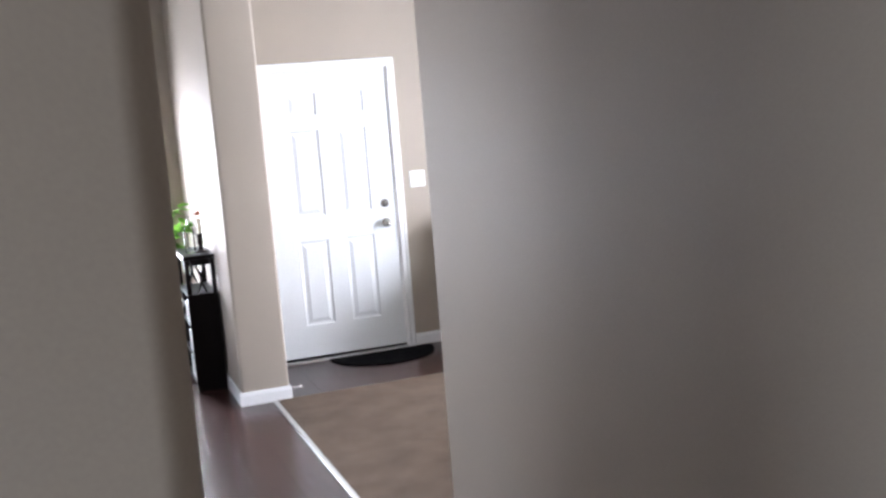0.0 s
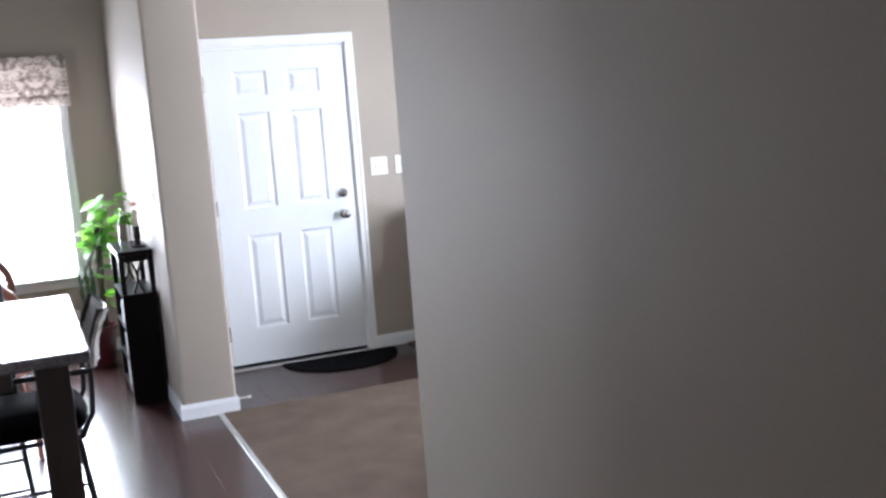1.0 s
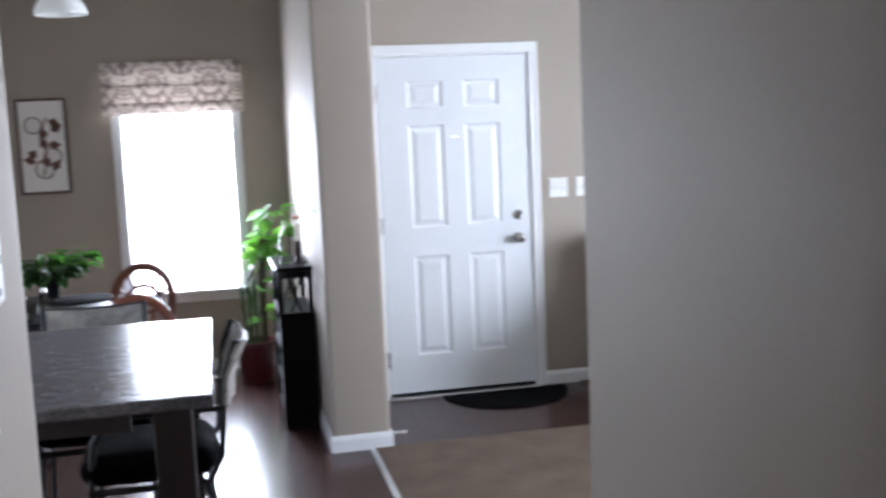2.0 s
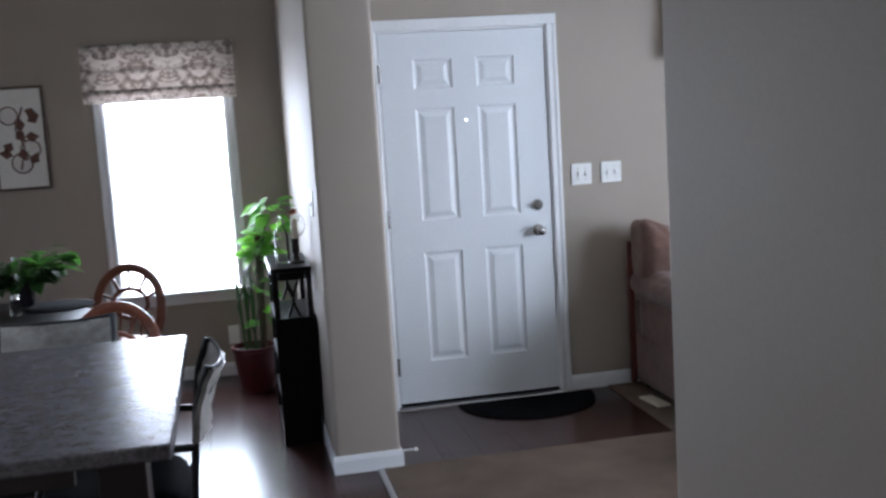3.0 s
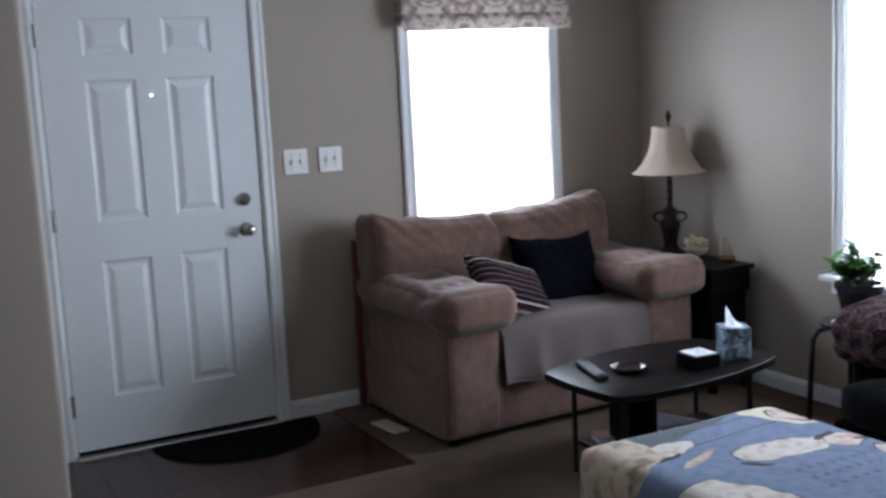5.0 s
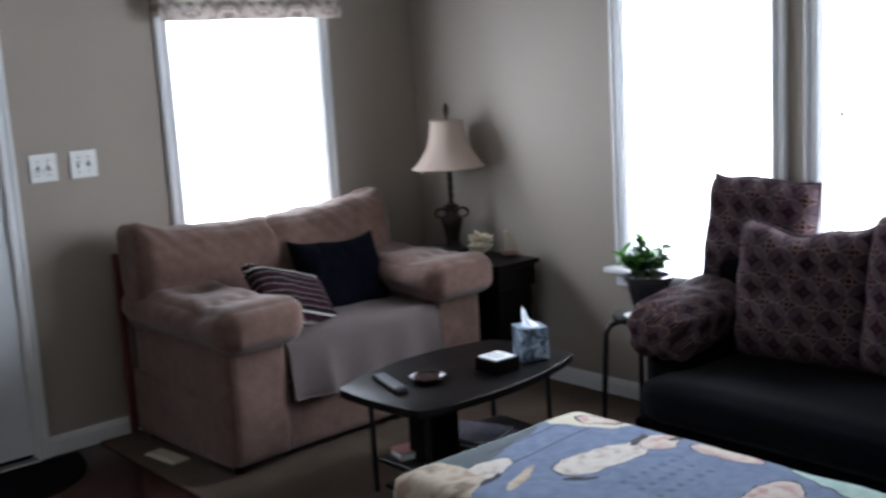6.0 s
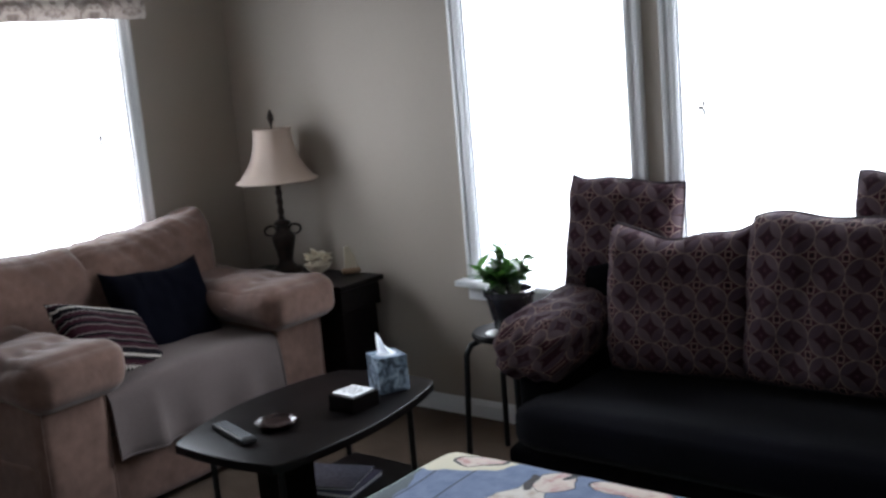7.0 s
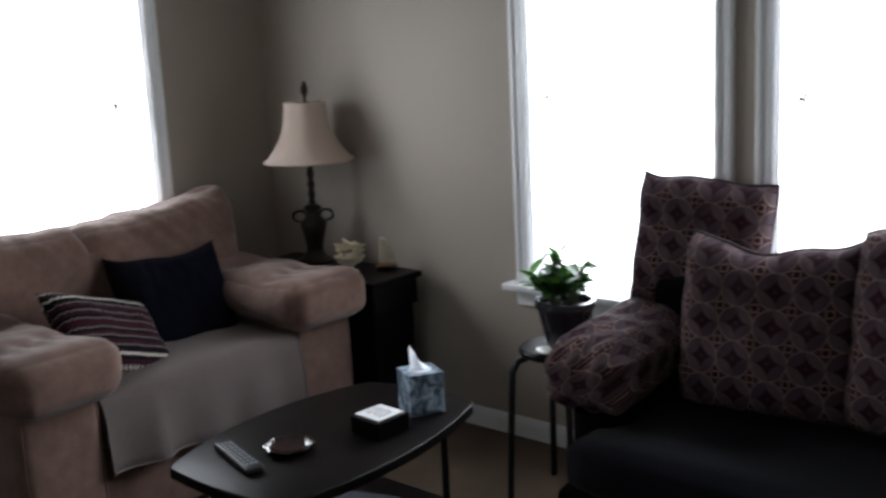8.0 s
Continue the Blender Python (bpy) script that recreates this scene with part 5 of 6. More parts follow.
for i in range(n):
    for j in range(n):
        bm.faces.new((g[i, j], g[i + 1, j], g[i + 1, j + 1], g[i, j + 1]))
solid("blanket", bm, picture_blanket("printed_blanket"), pose(1.517, -2.80, 0), "blue and cream printed blanket draped over the ottoman", "blanket", smooth=80)


def patterned_sofa():
    s = thing("sofa", Matrix(), "charcoal sofa with plum patterned cushions and arms", "sofa")
    Y0, Y1 = -3.98, -2.07
    ym = (Y0 + Y1) / 2
    part("base", moved(soft_block(0.72, Y1 - Y0 - 0.02, 0.22, 0.03, 10, lump=0.004), pose(2.70, ym, 0.165)), DARKFAB, s, "", 60)
    part("back_frame", moved(soft_block(0.22, Y1 - Y0 - 0.04, 0.66, 0.06, 12, lump=0.006), pose(2.945, ym, 0.46)), DARKFAB, s, "", 60)
    part("seat_cushion", moved(soft_block(0.60, 1.84, 0.16, 0.055, 18, puff=0.012, lump=0.006), pose(2.625, ym - 0.01, 0.345)), SEATFAB, s, "charcoal seat cushion with a bluish glow in its colour", 70)
    for k, y in enumerate((Y1 - 0.11, Y0 + 0.11)):
        part("arm_frame", moved(soft_block(0.58, 0.19, 0.30, 0.05, 10), pose(2.78, y + (0.06 if k == 0 else -0.06), 0.36)), DARKFAB, s, "", 60)
        bm = soft_block(0.58, 0.275, 0.20, 0.07, 30, puff=0.012, lump=0.016, scale=5.0, seed=3.0 + k)
        for v in bm.verts:
            end = max(0.0, -v.co.x - 0.14) / 0.15
            v.co += Vector((0, 0.010 * end * math.sin(v.co.z * 70), 0.008 * end * math.sin(v.co.y * 75 + k) + 0.008 * noise.noise(Vector((v.co.x * 9, v.co.y * 22, v.co.z * 16)))))
            v.co.z -= 0.018 * math.exp(-((v.co.x - 0.02) / 0.07) ** 2) * (v.co.z > 0)
        part("arm_pad", moved(bm, pose(2.735, y + (0.09 if k == 0 else -0.09), 0.572, 0, -5, 0)), GEO_ARM, s, "rolled patterned arm cushion", 70)
    for x in (2.40, 2.99):
        for y in (Y1 - 0.1, Y0 + 0.1):
            part("foot", lathe(bb(), [(0, 0.008), (0.022, 0.008), (0.028, 0.065), (0, 0.065)], 12, x, y), BLACKWOOD, s, "", 40)
    return s


patterned_sofa()
for k, (y, z, h, sag, yaw) in enumerate(((-2.515, 0.705, 0.52, 0.062, -84), (-2.995, 0.72, 0.54, 0.0, -91), (-3.48, 0.70, 0.52, 0.02, -90))):
    piped_cushion("back_cushion", 0.51, h, 0.26, GEO, pose(2.80, y, z, -10, 0, yaw), "plum and grey geometric back cushion", "sofa back cushions", sag, 3.0 * k, PIPING, "cushion", 0.02, 0.38, 0.045)
piped_cushion("throw_pillow", 0.43, 0.44, 0.20, GEO, pose(3.005, -2.188, 0.852, -7, 5, -80), "plum geometric pillow propped against the window", "propped pillows", 0.012, 12.0, PIPING, "pillow", 0.035, 0.45, 0.03)
piped_cushion("throw_pillow", 0.43, 0.44, 0.20, GEO, pose(3.005, -3.215, 0.865, -7, 3, -90), "plum geometric pillow propped against the window", "propped pillows", 0.012, 15.0, PIPING, "pillow", 0.035, 0.45, 0.03)

so = thing("stool", pose(st[0], st[1], 0), "round black stool with bent tube legs", "stool")
part("seat", lathe(bb(), [(0, 0.505), (0.122, 0.505), (0.13, 0.512), (0.13, 0.522), (0.123, 0.53), (0, 0.5315)], 40), BLACKWOOD, so, "glossy black round seat", 40)
for k in range(4):
    a = radians(45 + 90 * k)
    c, s_ = math.cos(a), math.sin(a)
    part("leg", tube(bb(), [(0.03 * c, 0.03 * s_, 0.497), (0.10 * c, 0.10 * s_, 0.497), (0.135 * c, 0.135 * s_, 0.485), (0.155 * c, 0.155 * s_, 0.45), (0.165 * c, 0.165 * s_, 0.25), (0.175 * c, 0.175 * s_, 0.008)], 0.0115, 10), BLACKMETAL, so, "", 50)
solid("saucer", lathe(bb(), [(0, 0), (0.025, 0), (0.042, 0.008), (0.04, 0.011), (0.02, 0.004), (0, 0.004)], 28), PLATE, pose(st[0] - 0.085, st[1] - 0.02, 0.5325), "small white saucer on the stool", "saucer", smooth=50)


def end_table():
    t = thing("end_table", Matrix(), "dark wooden end table in the corner", "end table")
    part("tabletop", box(bb(), 2.785, -0.945, 0.60, 3.065, -0.20, 0.625, 0.007, 3), BLACKWOOD, t, "dark polished tabletop")
    part("apron", box(bb(), 2.80, -0.93, 0.50, 3.045, -0.23, 0.599, 0.002), BLACKWOOD, t)
    part("shelf", box(bb(), 2.80, -0.93, 0.14, 3.045, -0.23, 0.16, 0.002), BLACKWOOD, t)
    part("side_panel", raw_box(bb(), 2.815, -0.915, 0.161, 2.828, -0.245, 0.499), BLACKWOOD, t)
    part("front_panel", raw_box(bb(), 2.83, -0.915, 0.161, 3.03, -0.902, 0.499), BLACKWOOD, t)
    for x in (2.80, 3.01):
        for y in (-0.93, -0.265):
            part("leg", box(bb(), x, y, 0.008, x + 0.035, y + 0.035, 0.139, 0.003), BLACKWOOD, t)
    return t


end_table()


def table_lamp(x, y, z):
    t = thing("table_lamp", pose(x, y, z), "bronze urn table lamp with a pale bell shade", "lamp")
    part("base", lathe(bb(), [(0, 0), (0.075, 0), (0.078, 0.010), (0.066, 0.018), (0.052, 0.024), (0.038, 0.040), (0.034, 0.055), (0.040, 0.09), (0.052, 0.14), (0.056, 0.165), (0.045, 0.18), (0.034, 0.19), (0.030, 0.215), (0.040, 0.225), (0.036, 0.235), (0.016, 0.245), (0, 0.247)], 32), BRONZE, t, "dark bronze urn", 50)
    col = lathe(bb(), [(0, 0.245), (0.014, 0.245), (0.017, 0.25)] + [(0.0135, 0.258 + 0.0052 * k) for k in range(36)] + [(0.011, 0.45), (0.009, 0.52), (0, 0.52)], 18)
    for v in col.verts:
        if 0.256 < v.co.z < 0.442:
            k = 1 + 0.17 * math.cos(2 * math.atan2(v.co.y, v.co.x) - v.co.z * 150)
            v.co.x, v.co.y = v.co.x * k, v.co.y * k
    part("column", col, BRONZE, t, "twisted bronze column", 60)
    for sgn in (1, -1):
        pts = []
        for k in range(15):
            a = -0.6 * math.pi + k * 1.75 * math.pi / 14
            r = 0.022 + 0.004 * (k > 9)
            pts.append((sgn * (0.058 + r * math.cos(a) * 1.1), sgn * 0.0, 0.195 + r * math.sin(a)))
        rot = pose(0, 0, 0, 0, 0, -40)
        part("scroll_handle", moved(tube(bb(), pts, [0.004 + 0.0025 * math.sin(math.pi * k / 14) for k in range(15)], 8), rot), BRONZE, t, "", 60)
    bell = [(0.183, 0.426), (0.168, 0.438), (0.136, 0.478), (0.108, 0.524), (0.093, 0.578), (0.086, 0.632), (0.084, 0.660)]
    shd = part("shade", lathe(bb(), bell + [(r - 0.003, h) for r, h in reversed(bell)] + [bell[0]], 48, wave=0.012, waves=8), SHADE, t, "pale pinkish silk bell shade", 70)
    for r, h in ((0.184, 0.427), (0.085, 0.659)):
        part("trim_band", lathe(bb(), [(r, h - 0.005), (r + 0.003, h - 0.003), (r + 0.003, h + 0.003), (r, h + 0.005), (r - 0.004, h), (r, h - 0.005)], 48), SHADE, shd, "", 60)
    part("harp", tube(bb(), [(0.0, 0, 0.50), (0.045, 0, 0.54), (0.05, 0, 0.61), (0.0, 0, 0.668), (-0.05, 0, 0.61), (-0.045, 0, 0.54), (0.0, 0, 0.50)], 0.002, 6), BRONZE, t, "", 60)
    part("spider", raw_box(raw_box(bb(), -0.083, -0.002, 0.657, 0.083, 0.002, 0.660), -0.002, -0.083, 0.6605, 0.002, 0.083, 0.663), BRONZE, t)
    part("finial", lathe(bb(), [(0, 0.664), (0.006, 0.664), (0.005, 0.68), (0.010, 0.69), (0.015, 0.705), (0.014, 0.72), (0.007, 0.737), (0.004, 0.745), (0, 0.746)], 16), BRONZE, t, "bronze pine-cone finial", 60)
    return t


table_lamp(2.965, -0.435, 0.6255)
fb = thing("flower_bowl", pose(2.885, -0.725, 0.6255), "footed cream bowl heaped with pale petals", "bowl")
part("bowl", lathe(bb(), [(0, 0), (0.03, 0), (0.033, 0.006), (0.012, 0.018), (0.012, 0.028), (0.045, 0.045), (0.062, 0.07), (0.058, 0.071), (0.04, 0.052), (0, 0.048)], 32, wave=0.03, waves=9), CREAM, fb, "", 50)
PET = leaf_mesh("petal", 0.042, 0.036, mat("pale_petal", (0.70, 0.62, 0.47), 0.6, vary=0.12, grain=30), 0.4, 0.0)
for k in range(30):
    a, r = rng.uniform(0, 360), rng.uniform(0.0, 0.045)
    ob = new("petal", PET)
    ob.parent = fb
    ob.matrix_basis = Matrix.Translation((r * math.cos(radians(a)), r * math.sin(radians(a)), 0.068 + 0.035 * (1 - r / 0.05) + rng.uniform(0, 0.012))) @ pose(0, 0, 0, rng.uniform(-30, 30), -rng.uniform(0, 70), a)
sb = thing("sailboat_figurine", pose(3.02, -0.79, 0.6255), "small cream shell sailboat figurine", "figurine")
part("hull", moved(soft_block(0.085, 0.045, 0.028, 0.013, 8, lump=0.002), pose(0, 0, 0.0145, 0, 0, -40)), mat("tan_shell", (0.36, 0.24, 0.15), 0.4), sb, "tan hull", 60)
part("sail", moved(prism(bb(), [(-0.028, 0), (0.03, 0), (0.026, 0.04), (0.012, 0.075), (-0.006, 0.10), (-0.024, 0.098)], 0, 0.016, 0.004), pose(0, 0, 0.027, 90, 0, -40)), CREAM, sb)

vt = thing("floor_register", pose(1.305, -0.445, 0.0085, 0, 0, 7), "cream metal floor register beside the loveseat", "floor vent")
vf = part("frame", box(bb(), -0.04, -0.105, 0, 0.04, 0.105, 0.012, 0.004), CREAM, vt)
for k in range(12):
    part("slat", raw_box(bb(), -0.028, -0.086 + k * 0.0148, 0.0122, 0.028, -0.079 + k * 0.0148, 0.0150), CREAM, vf)

pts = [(0.69 + 0.385 * math.cos(radians(a)), -0.06 - 0.40 * abs(math.sin(radians(a))) ** 0.9) for a in range(180, 361, 6)]
solid("door_mat", prism(bb(), pts, 0.0005, 0.011, 0.004), MATBLK, Matrix(), "black half-round rubber door mat", "door mat")


# ---------------------------------------------------------------- dining side
def island():
    t = thing("counter_table", Matrix(), "counter-height table with a grey stone-look top", "table")
    part("tabletop", box(bb(), -2.35, -3.405, 0.940, -1.02, -2.20, 0.978, 0.007, 3), ISLANDTOP, t, "grey mottled laminate top")
    part("apron", box(bb(), -2.22, -3.20, 0.84, -1.26, -3.17, 0.939), DARKWOOD, t)
    part("apron", box(bb(), -2.22, -2.43, 0.84, -1.26, -2.40, 0.939), DARKWOOD, t)
    for x in (-2.27, -1.19):
        for y in (-3.33, -2.40):
            part("leg", box(bb(), x, y, 0.001, x + 0.105, y + 0.115, 0.939, 0.004), DARKWOOD, t, "thick dark wooden leg")
    return t


island()


def bar_chair(m, label):
    """A bar chair, local -y the front; slung vinyl back on bent black tube."""
    c = thing("bar_chair", m, label, "chair", "bar chairs")
    sag = moved(soft_block(0.42, 0.42, 0.095, 0.045, 14, puff=0.012, lump=0.012), pose(0, 0, 0.60))
    part("seat_cushion", sag, DARKFAB, c, "black seat cushion", 70)
    part("seat_frame", tube(bb(), [(-0.19, -0.19, 0.535), (0.19, -0.19, 0.535), (0.19, 0.19, 0.535), (-0.19, 0.19, 0.535), (-0.19, -0.19, 0.535)], 0.011, 8), BLACKMETAL, c, "", 50)
    for sx in (-1, 1):
        x = sx * 0.195
        part("back_post", tube(bb(), [(x, 0.19, 0.535), (x, 0.235, 0.62), (x, 0.245, 0.76), (x, 0.265, 0.90), (x, 0.30, 1.0)], 0.011, 10), BLACKMETAL, c, "", 60)
        part("armrest", tube(bb(), [(x * 1.05, 0.25, 0.78), (x * 1.1, 0.15, 0.785), (x * 1.1, -0.05, 0.785), (x * 1.08, -0.13, 0.765), (x * 1.02, -0.17, 0.70), (x, -0.185, 0.545)], 0.011, 10), BLACKMETAL, c, "", 60)
        for sy in (-1, 1):
            part("leg", tube(bb(), [(x * 0.95, sy * 0.18, 0.53), (x * 1.15, sy * 0.24, 0.008)], 0.011, 10), BLACKMETAL, c, "", 50)
    bm = bb()
    g = {}
    for i in range(17):
        for j in range(11):
            u, v = -1 + i / 8, j / 10
            z = 0.79 + 0.20 * v + 0.006 * noise.noise(Vector((u * 9, v * 6, 1.0)))
            y = 0.247 + 0.055 * v * v + 0.035 * (1 - u * u) * 0.9 + 0.012 * noise.noise(Vector((u * 5, v * 7, 4.0)))
            g[i, j] = bm.verts.new((u * 0.207, y, z - 0.015 * (1 - u * u) * v))
    for i in range(16):
        for j in range(10):
            bm.faces.new((g[i, j], g[i + 1, j], g[i + 1, j + 1], g[i, j + 1]))
    ex = bmesh.ops.extrude_face_region(bm, geom=bm.faces[:])
    for q in ex["geom"]:
        if isinstance(q, bmesh.types.BMVert):
            q.co.y += 0.014
    sl = part("back_sling", bm, VINYL, c, "off-white vinyl back with dark trim", 60)
    part("back_trim", tube(bb(), [(-0.207 + 0.414 * k / 12, 0.308 + 0.03 * (1 - (k / 6 - 1) ** 2), 0.995 - 0.015 * (1 - (k / 6 - 1) ** 2)) for k in range(13)], 0.0055, 8), DARKP, sl, "", 60)
    for z, s in ((0.22, 0.215), (0.22, 0.0)):
        if s:
            part("foot_ring", tube(bb(), [(-s, -0.22, z), (s, -0.22, z), (s, 0.22, z), (-s, 0.22, z), (-s, -0.22, z)], 0.008, 8), BLACKMETAL, c, "", 50)
    return c


bar_chair(pose(-1.25, -2.60, 0, 0, 0, -89), "black tube bar chair with a white vinyl back")
bar_chair(pose(-1.475, -2.10, 0, 0, 0, 2), "black tube bar chair with a white vinyl back")


def arch_chair(m):
    """A bentwood chair with an arched back and wheel spokes; local -y the front."""
    c = thing("arch_back_chair", m, "cherry bentwood chair with an arched wheel back", "chair", "bentwood chairs")
    part("seat", prism(bb(), [(0.205 * math.cos(a) * (1.06 if math.sin(a) < 0 else 1.0), 0.205 * math.sin(a)) for a in (k * math.pi / 16 for k in range(32))], 0.435, 0.465, 0.01, 3), CHERRY, c, "", 40)
    arch = []
    for k in range(25):
        a = math.pi * k / 24
        arch.append((0.182 * math.cos(a), 0.20 + 0.05 * math.sin(a), 0.645 + 0.205 * math.sin(a)))
    arch = [(0.15, 0.155, 0.462), (0.18, 0.175, 0.56)] + arch + [(-0.18, 0.175, 0.56), (-0.15, 0.155, 0.462)]
    part("back_arch", tube(bb(), arch, 0.026, 12), CHERRY, c, "", 60)
    ring = [(0.10 * math.cos(k * math.pi / 12), 0.225, 0.645 + 0.085 * math.sin(k * math.pi / 12)) for k in range(25)]
    part("back_ring", tube(bb(), ring, 0.013, 8), CHERRY, c, "", 60)
    for k in range(5):
        a = math.radians(20 + 35 * k)
        part("spoke", tube(bb(), [(0.10 * math.cos(a), 0.225, 0.645 + 0.085 * math.sin(a)), (0.180 * math.cos(a), 0.20 + 0.05 * math.sin(a), 0.645 + 0.202 * math.sin(a))], 0.009, 8), CHERRY, c, "", 60)
    for k in range(3):
        x = -0.06 + 0.06 * k
        part("spindle", tube(bb(), [(x, 0.17, 0.463), (x, 0.222, 0.60)], 0.008, 8), CHERRY, c, "", 60)
    for sx in (-1, 1):
        for sy in (-1, 1):
            part("leg", tube(bb(), [(sx * 0.13, sy * 0.13, 0.437), (sx * 0.165, sy * 0.165, 0.22), (sx * 0.19, sy * 0.19, 0.002)], [0.015, 0.019, 0.012], 10), CHERRY, c, "", 60)
        part("stretcher", tube(bb(), [(sx * 0.165, -0.165, 0.2), (sx * 0.165, 0.165, 0.2)], 0.009, 8), CHERRY, c, "", 60)
    return c


arch_chair(pose(-1.49, 0.34, 0, 0, 0, -12))
arch_chair(pose(-1.40, -0.99, 0, 0, 0, 0))


def dining_table():
    t = thing("dining_table", pose(-2.16, -0.30, 0), "round dark dining table with a pedestal", "table")
    part("tabletop", lathe(bb(), [(0, 0.722), (0.60, 0.722), (0.615, 0.73), (0.615, 0.745), (0.605, 0.752), (0, 0.753)], 64), BLACKWOOD, t, "glossy dark round top", 40)
    part("pedestal", lathe(bb(), [(0, 0.03), (0.06, 0.03), (0.05, 0.2), (0.075, 0.4), (0.05, 0.6), (0.11, 0.72), (0, 0.7215)], 24), DARKWOOD, t, "", 50)
    for k in range(4):
        a = radians(45 + 90 * k)
        part("leg", tube(bb(), [(0.04 * math.cos(a), 0.04 * math.sin(a), 0.16), (0.2 * math.cos(a), 0.2 * math.sin(a), 0.09), (0.36 * math.cos(a), 0.36 * math.sin(a), 0.026)], [0.03, 0.028, 0.024], 8), DARKWOOD, t, "", 60)
    return t


dining_table()
for x, y in ((-1.75, 0.02), (-1.85, -0.62)):
    solid("placemat", lathe(bb(), [(0, 0), (0.175, 0), (0.18, 0.003), (0.172, 0.007), (0, 0.006)], 48), DARKFAB, pose(x, y, 0.7535), "round dark placemat on the dining table", "placemat", "placemats", 40)
for x, y in ((-1.995, -0.42), (-1.93, -0.15)):
    sh = thing("salt_shaker", pose(x, y, 0.7535) @ Matrix.Scale(1.3, 4), "faceted glass shaker with a metal cap", "shaker", "shakers")
    part("jar", lathe(bb(), [(0, 0), (0.02, 0), (0.022, 0.006), (0.018, 0.055), (0.0155, 0.062), (0, 0.062)], 10), CLEAR, sh)
    part("cap", lathe(bb(), [(0, 0.0621), (0.0165, 0.0621), (0.0165, 0.075), (0.012, 0.083), (0, 0.085)], 16), NICKEL, sh, "", 40)
nb = thing("napkin_tray", pose(-2.06, -0.58, 0.7535, 0, 0, 12), "clear glass tray on the dining table", "tray")
part("dish", box(bb(), -0.13, -0.09, 0, 0.13, 0.09, 0.014, 0.005), CLEAR, nb)


def bookcase():
    t = thing("bookcase", pose(-0.572, 0, 0), "narrow black bookcase against the partition", "bookcase")
    W, Y0, Y1 = 0.20, -0.42, 0.12
    x0, x1 = -W / 2, W / 2
    part("top", box(bb(), x0 - 0.008, Y0 - 0.008, 0.885, x1 - 0.002, Y1 + 0.008, 0.91, 0.004), BLACKWOOD, t, "glossy black top")
    for y in (Y0, Y1 - 0.018):
        part("side_panel", box(bb(), x0, y, 0.001, x1 - 0.004, y + 0.018, 0.655, 0.002), BLACKWOOD, t)
        for xa in (x0, x1 - 0.034):
            part("post", box(bb(), xa, y, 0.656, xa + 0.03, y + 0.018, 0.884, 0.002), BLACKWOOD, t)
        part("rail", box(bb(), x0 + 0.031, y, 0.845, x1 - 0.035, y + 0.018, 0.884, 0.002), BLACKWOOD, t)
        for cx, flip in ((-0.03, 1), (0.028, -1)):
            pts = [(cx + flip * 0.028 * math.sin(k * math.pi / 10), y + 0.009, 0.662 + 0.018 * k) for k in range(11)]
            part("fretwork", tube(bb(), pts, 0.007, 8), BLACKWOOD, t, "curved black fretwork", 60)
    part("back_panel", raw_box(bb(), x1 - 0.012, Y0 + 0.019, 0.02, x1 - 0.005, Y1 - 0.019, 0.655), BLACKWOOD, t)
    for z in (0.06, 0.24, 0.44, 0.640):
        part("shelf", box(bb(), x0 + 0.002, Y0 + 0.0185, z, x1 - 0.013, Y1 - 0.0185, z + 0.016, 0.001), BLACKWOOD, t)
    return t


bookcase()
covers = [mat("spine_" + n, c, 0.5) for n, c in (("white", (0.7, 0.7, 0.68)), ("brown", (0.12, 0.06, 0.04)), ("grey", (0.25, 0.25, 0.27)), ("wine", (0.2, 0.04, 0.05)))]
for z, h0 in ((0.0765, 0.14), (0.2565, 0.16), (0.4565, 0.16)):
    y = -0.395
    for k in range(7):
        w, h, d = rng.uniform(0.022, 0.045), h0 * rng.uniform(0.75, 1.0), rng.uniform(0.12, 0.15)
        b = thing("book", pose(-0.667, y, z), "upright book on a bookcase shelf", "book", "books in the bookcase")
        cv = covers[0 if k == 0 else (k * 2 + int(z * 10)) % 4]
        part("cover", box(bb(), 0.004, 0, 0, d, w, h, 0.002, 1), cv, b)
        part("pages", raw_box(bb(), 0.012, 0.004, h + 0.0001, d - 0.004, w - 0.004, h + 0.001), PAPER, b)
        y += w + 0.001
bt = thing("glass_bottle", pose(-0.60, -0.22, 0.9105), "clear glass bottle on the bookcase", "bottle")
part("body", lathe(bb(), [(0, 0), (0.032, 0), (0.035, 0.006), (0.035, 0.13), (0.03, 0.16), (0.014, 0.19), (0.012, 0.235), (0.014, 0.24), (0.009, 0.242), (0.009, 0.19), (0, 0.188)], 28), GLASS, bt, "", 50)
fg = thing("candle_holder", pose(-0.535, -0.26, 0.9105), "dark candle holder with a cream candle and orange flower", "candle holder")
part("base", lathe(bb(), [(0, 0), (0.045, 0), (0.046, 0.008), (0.02, 0.018), (0.014, 0.04), (0.022, 0.06), (0.018, 0.10), (0.022, 0.125), (0, 0.126)], 24), BRONZE, fg, "", 50)
part("candle", lathe(bb(), [(0, 0.1262), (0.014, 0.1262), (0.014, 0.22), (0.006, 0.226), (0, 0.226)], 16), CREAM, fg, "", 50)
FL = leaf_mesh("flower_petal", 0.045, 0.022, mat("rust_petal", (0.35, 0.10, 0.04), 0.6, vary=0.2), 0.3, 0.0)
for k in range(9):
    ob = new("petal", FL)
    ob.parent = fg
    ob.matrix_basis = Matrix.Translation((0.0, 0, 0.245)) @ pose(0, 0, 0, 0, -15 - 20 * (k % 3), k * 40)
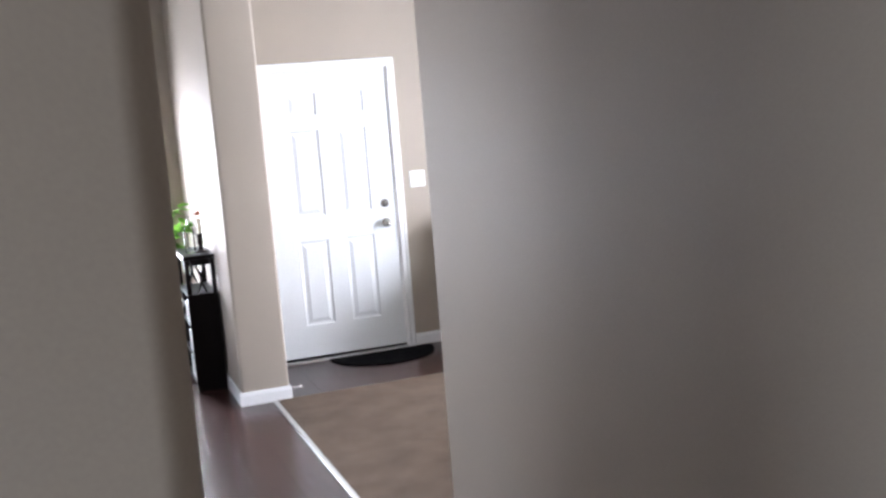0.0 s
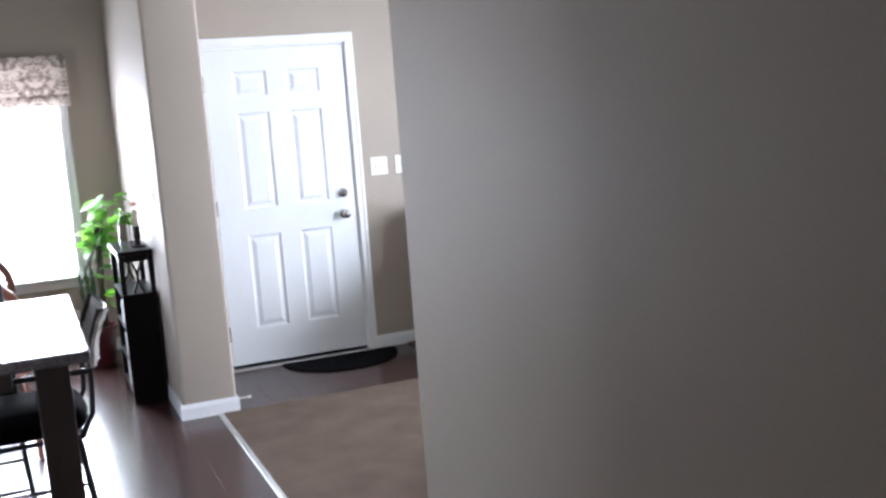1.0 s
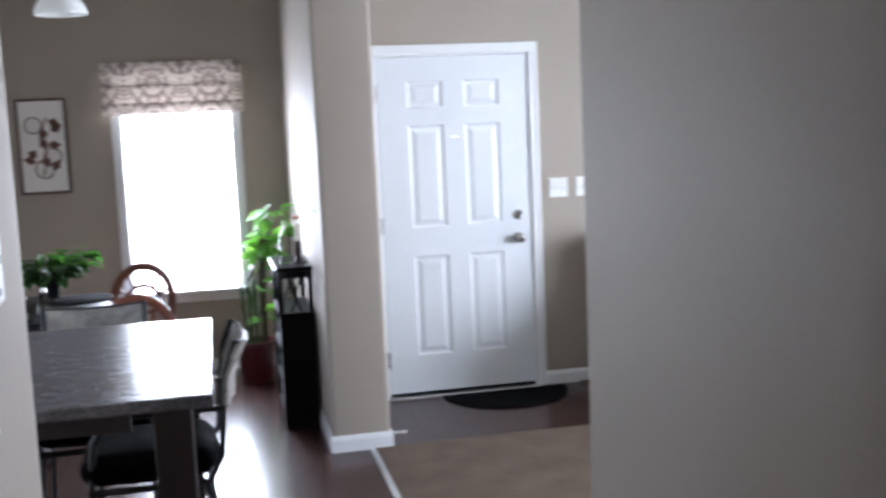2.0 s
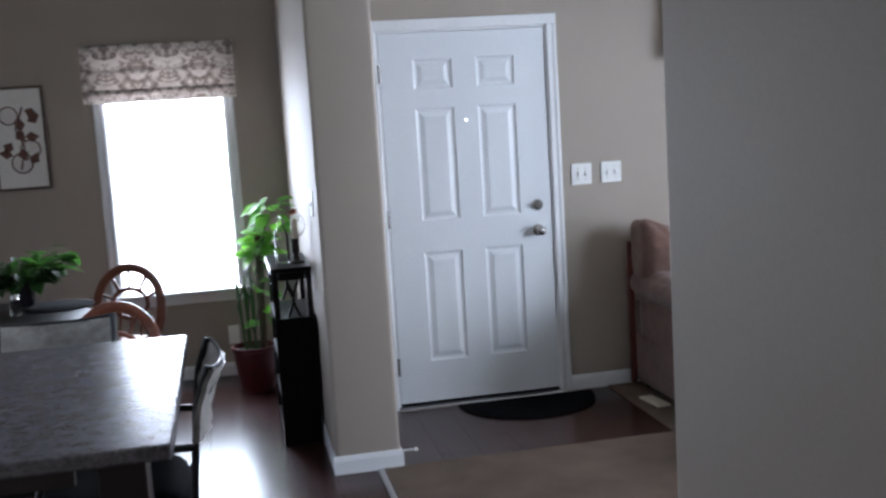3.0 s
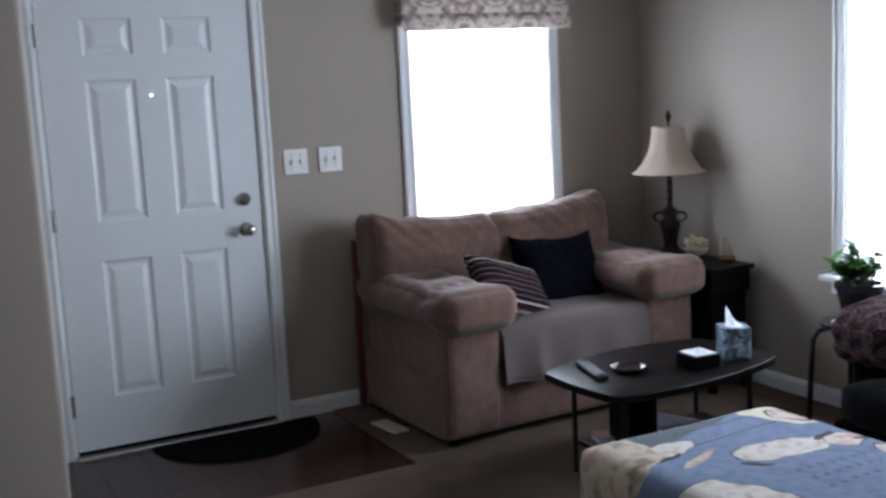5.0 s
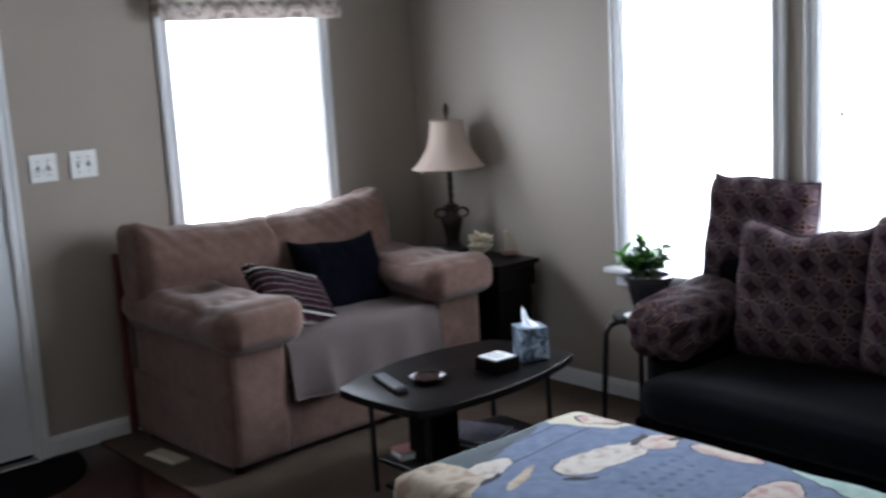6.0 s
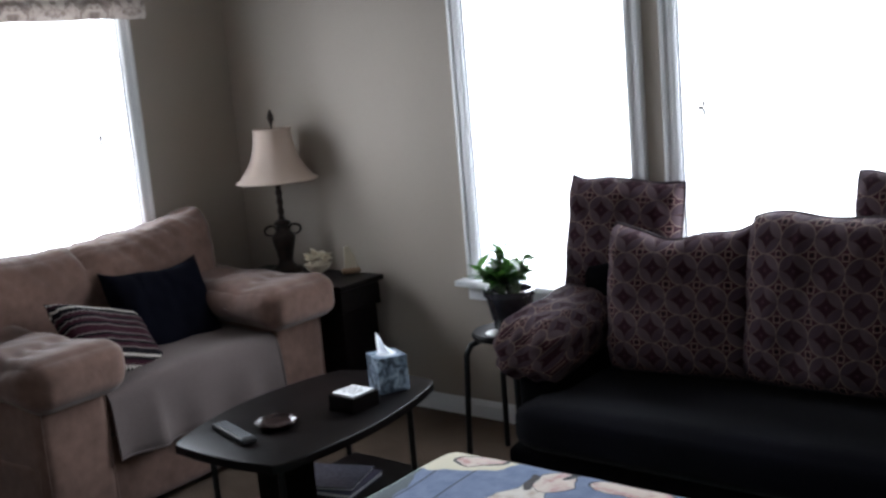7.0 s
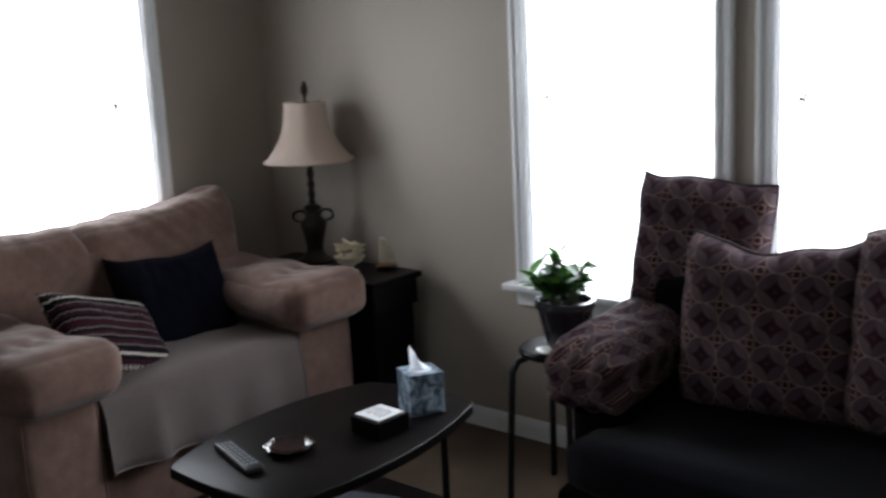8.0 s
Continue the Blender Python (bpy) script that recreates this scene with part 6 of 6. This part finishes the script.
part("handle", tube(bb(), [(0.012, 0, 0.2), (0.045, 0, 0.235), (0.06, 0, 0.19), (0.045, 0, 0.15), (0.014, 0, 0.13)], 0.003, 6), NICKEL, fg, "", 60)

pf = thing("framed_picture", pose(-2.055, Y_D - 0.001, 1.612), "framed botanical print in brown tones", "picture")
FRAME = mat("brown_frame", (0.12, 0.075, 0.055), 0.4, vary=0.2)
for x0, z0, x1, z1 in ((-0.158, -0.315, 0.158, -0.299), (-0.158, 0.299, 0.158, 0.315), (-0.158, -0.2988, -0.142, 0.2988), (0.142, -0.2988, 0.158, 0.2988)):
    part("frame", box(bb(), x0, -0.024, z0, x1, 0.0, z1, 0.003), FRAME, pf)
pr = part("print", raw_box(bb(), -0.142, -0.008, -0.299, 0.142, -0.001, 0.299), mat("ivory_print", (0.78, 0.75, 0.71), 0.5, vary=0.05, stain=6), pf, "ivory paper with a brown plant drawing")
INK = mat("brown_ink", (0.16, 0.07, 0.05), 0.6, vary=0.3, grain=40)
INKL = mat("pale_ink", (0.74, 0.70, 0.66), 0.6)
part("drawn_stem", moved(tube(bb(), [(-0.01, 0, -0.19), (0.02, 0, -0.05), (-0.02, 0, 0.06), (0.03, 0, 0.19)], 0.007, 6), Matrix.Translation((0, -0.009, 0)) @ Matrix.Diagonal((1, 0.12, 1, 1))), INK, pr, "", 60)
for x, z, r in ((-0.055, 0.14, 0.058), (0.055, -0.07, 0.062), (0.0, -0.15, 0.066)):
    part("drawn_fruit", moved(lathe(bb(), [(0, 0), (r * 0.85, 0), (r * 0.85, 0.0008), (0, 0.0008)], 24), pose(x, -0.0085, z, 90)), INKL, pr)
    part("drawn_ring", moved(lathe(bb(), [(r * 0.85, 0), (r, 0), (r, 0.0012), (r * 0.85, 0.0012), (r * 0.85, 0)], 24), pose(x, -0.0085, z, 90)), INK, pr)
for x, z, a in ((0.04, 0.17, 30), (0.05, 0.10, -20), (-0.02, 0.05, 60), (0.03, 0.01, 10), (-0.05, -0.02, 130), (0.0, -0.06, 80), (-0.05, -0.10, 200), (0.05, -0.16, -50), (0.01, 0.12, 100)):
    part("drawn_leaf", moved(prism(bb(), [(0, 0), (0.03, 0.034), (0.085, 0.012), (0.042, -0.03)], 0, 0.001), Matrix.Translation((x, -0.0088, z)) @ pose(0, 0, 0, 90, a, 0)), INK, pr)

pl = thing("pendant_lamp", pose(-1.55, -1.53, 0.028), "white dome pendant lamp over the tables", "lamp")
part("shade", lathe(bb(), [(0.105, 2.155), (0.108, 2.165), (0.10, 2.19), (0.07, 2.235), (0.03, 2.26), (0.0, 2.262), (0.0, 2.258), (0.028, 2.256), (0.067, 2.231), (0.096, 2.189), (0.102, 2.165), (0.105, 2.155)], 40), PLATE, pl, "white enamelled dome", 50)
part("cord", tube(bb(), [(0, 0, 2.262), (0, 0, H - 0.05)], 0.004, 6), DARKP, pl, "", 50)
part("canopy", lathe(bb(), [(0, H - 0.029), (0.06, H - 0.029), (0.055, H - 0.048), (0, H - 0.053)], 24), PLATE, pl, "", 50)

boards(floor, -3.7, SEAM_X - 0.014, -9.0, Y_D)
boards(entry, SEAM_X - 0.014, 1.20, SEAM_Y + 0.008, 0.0)
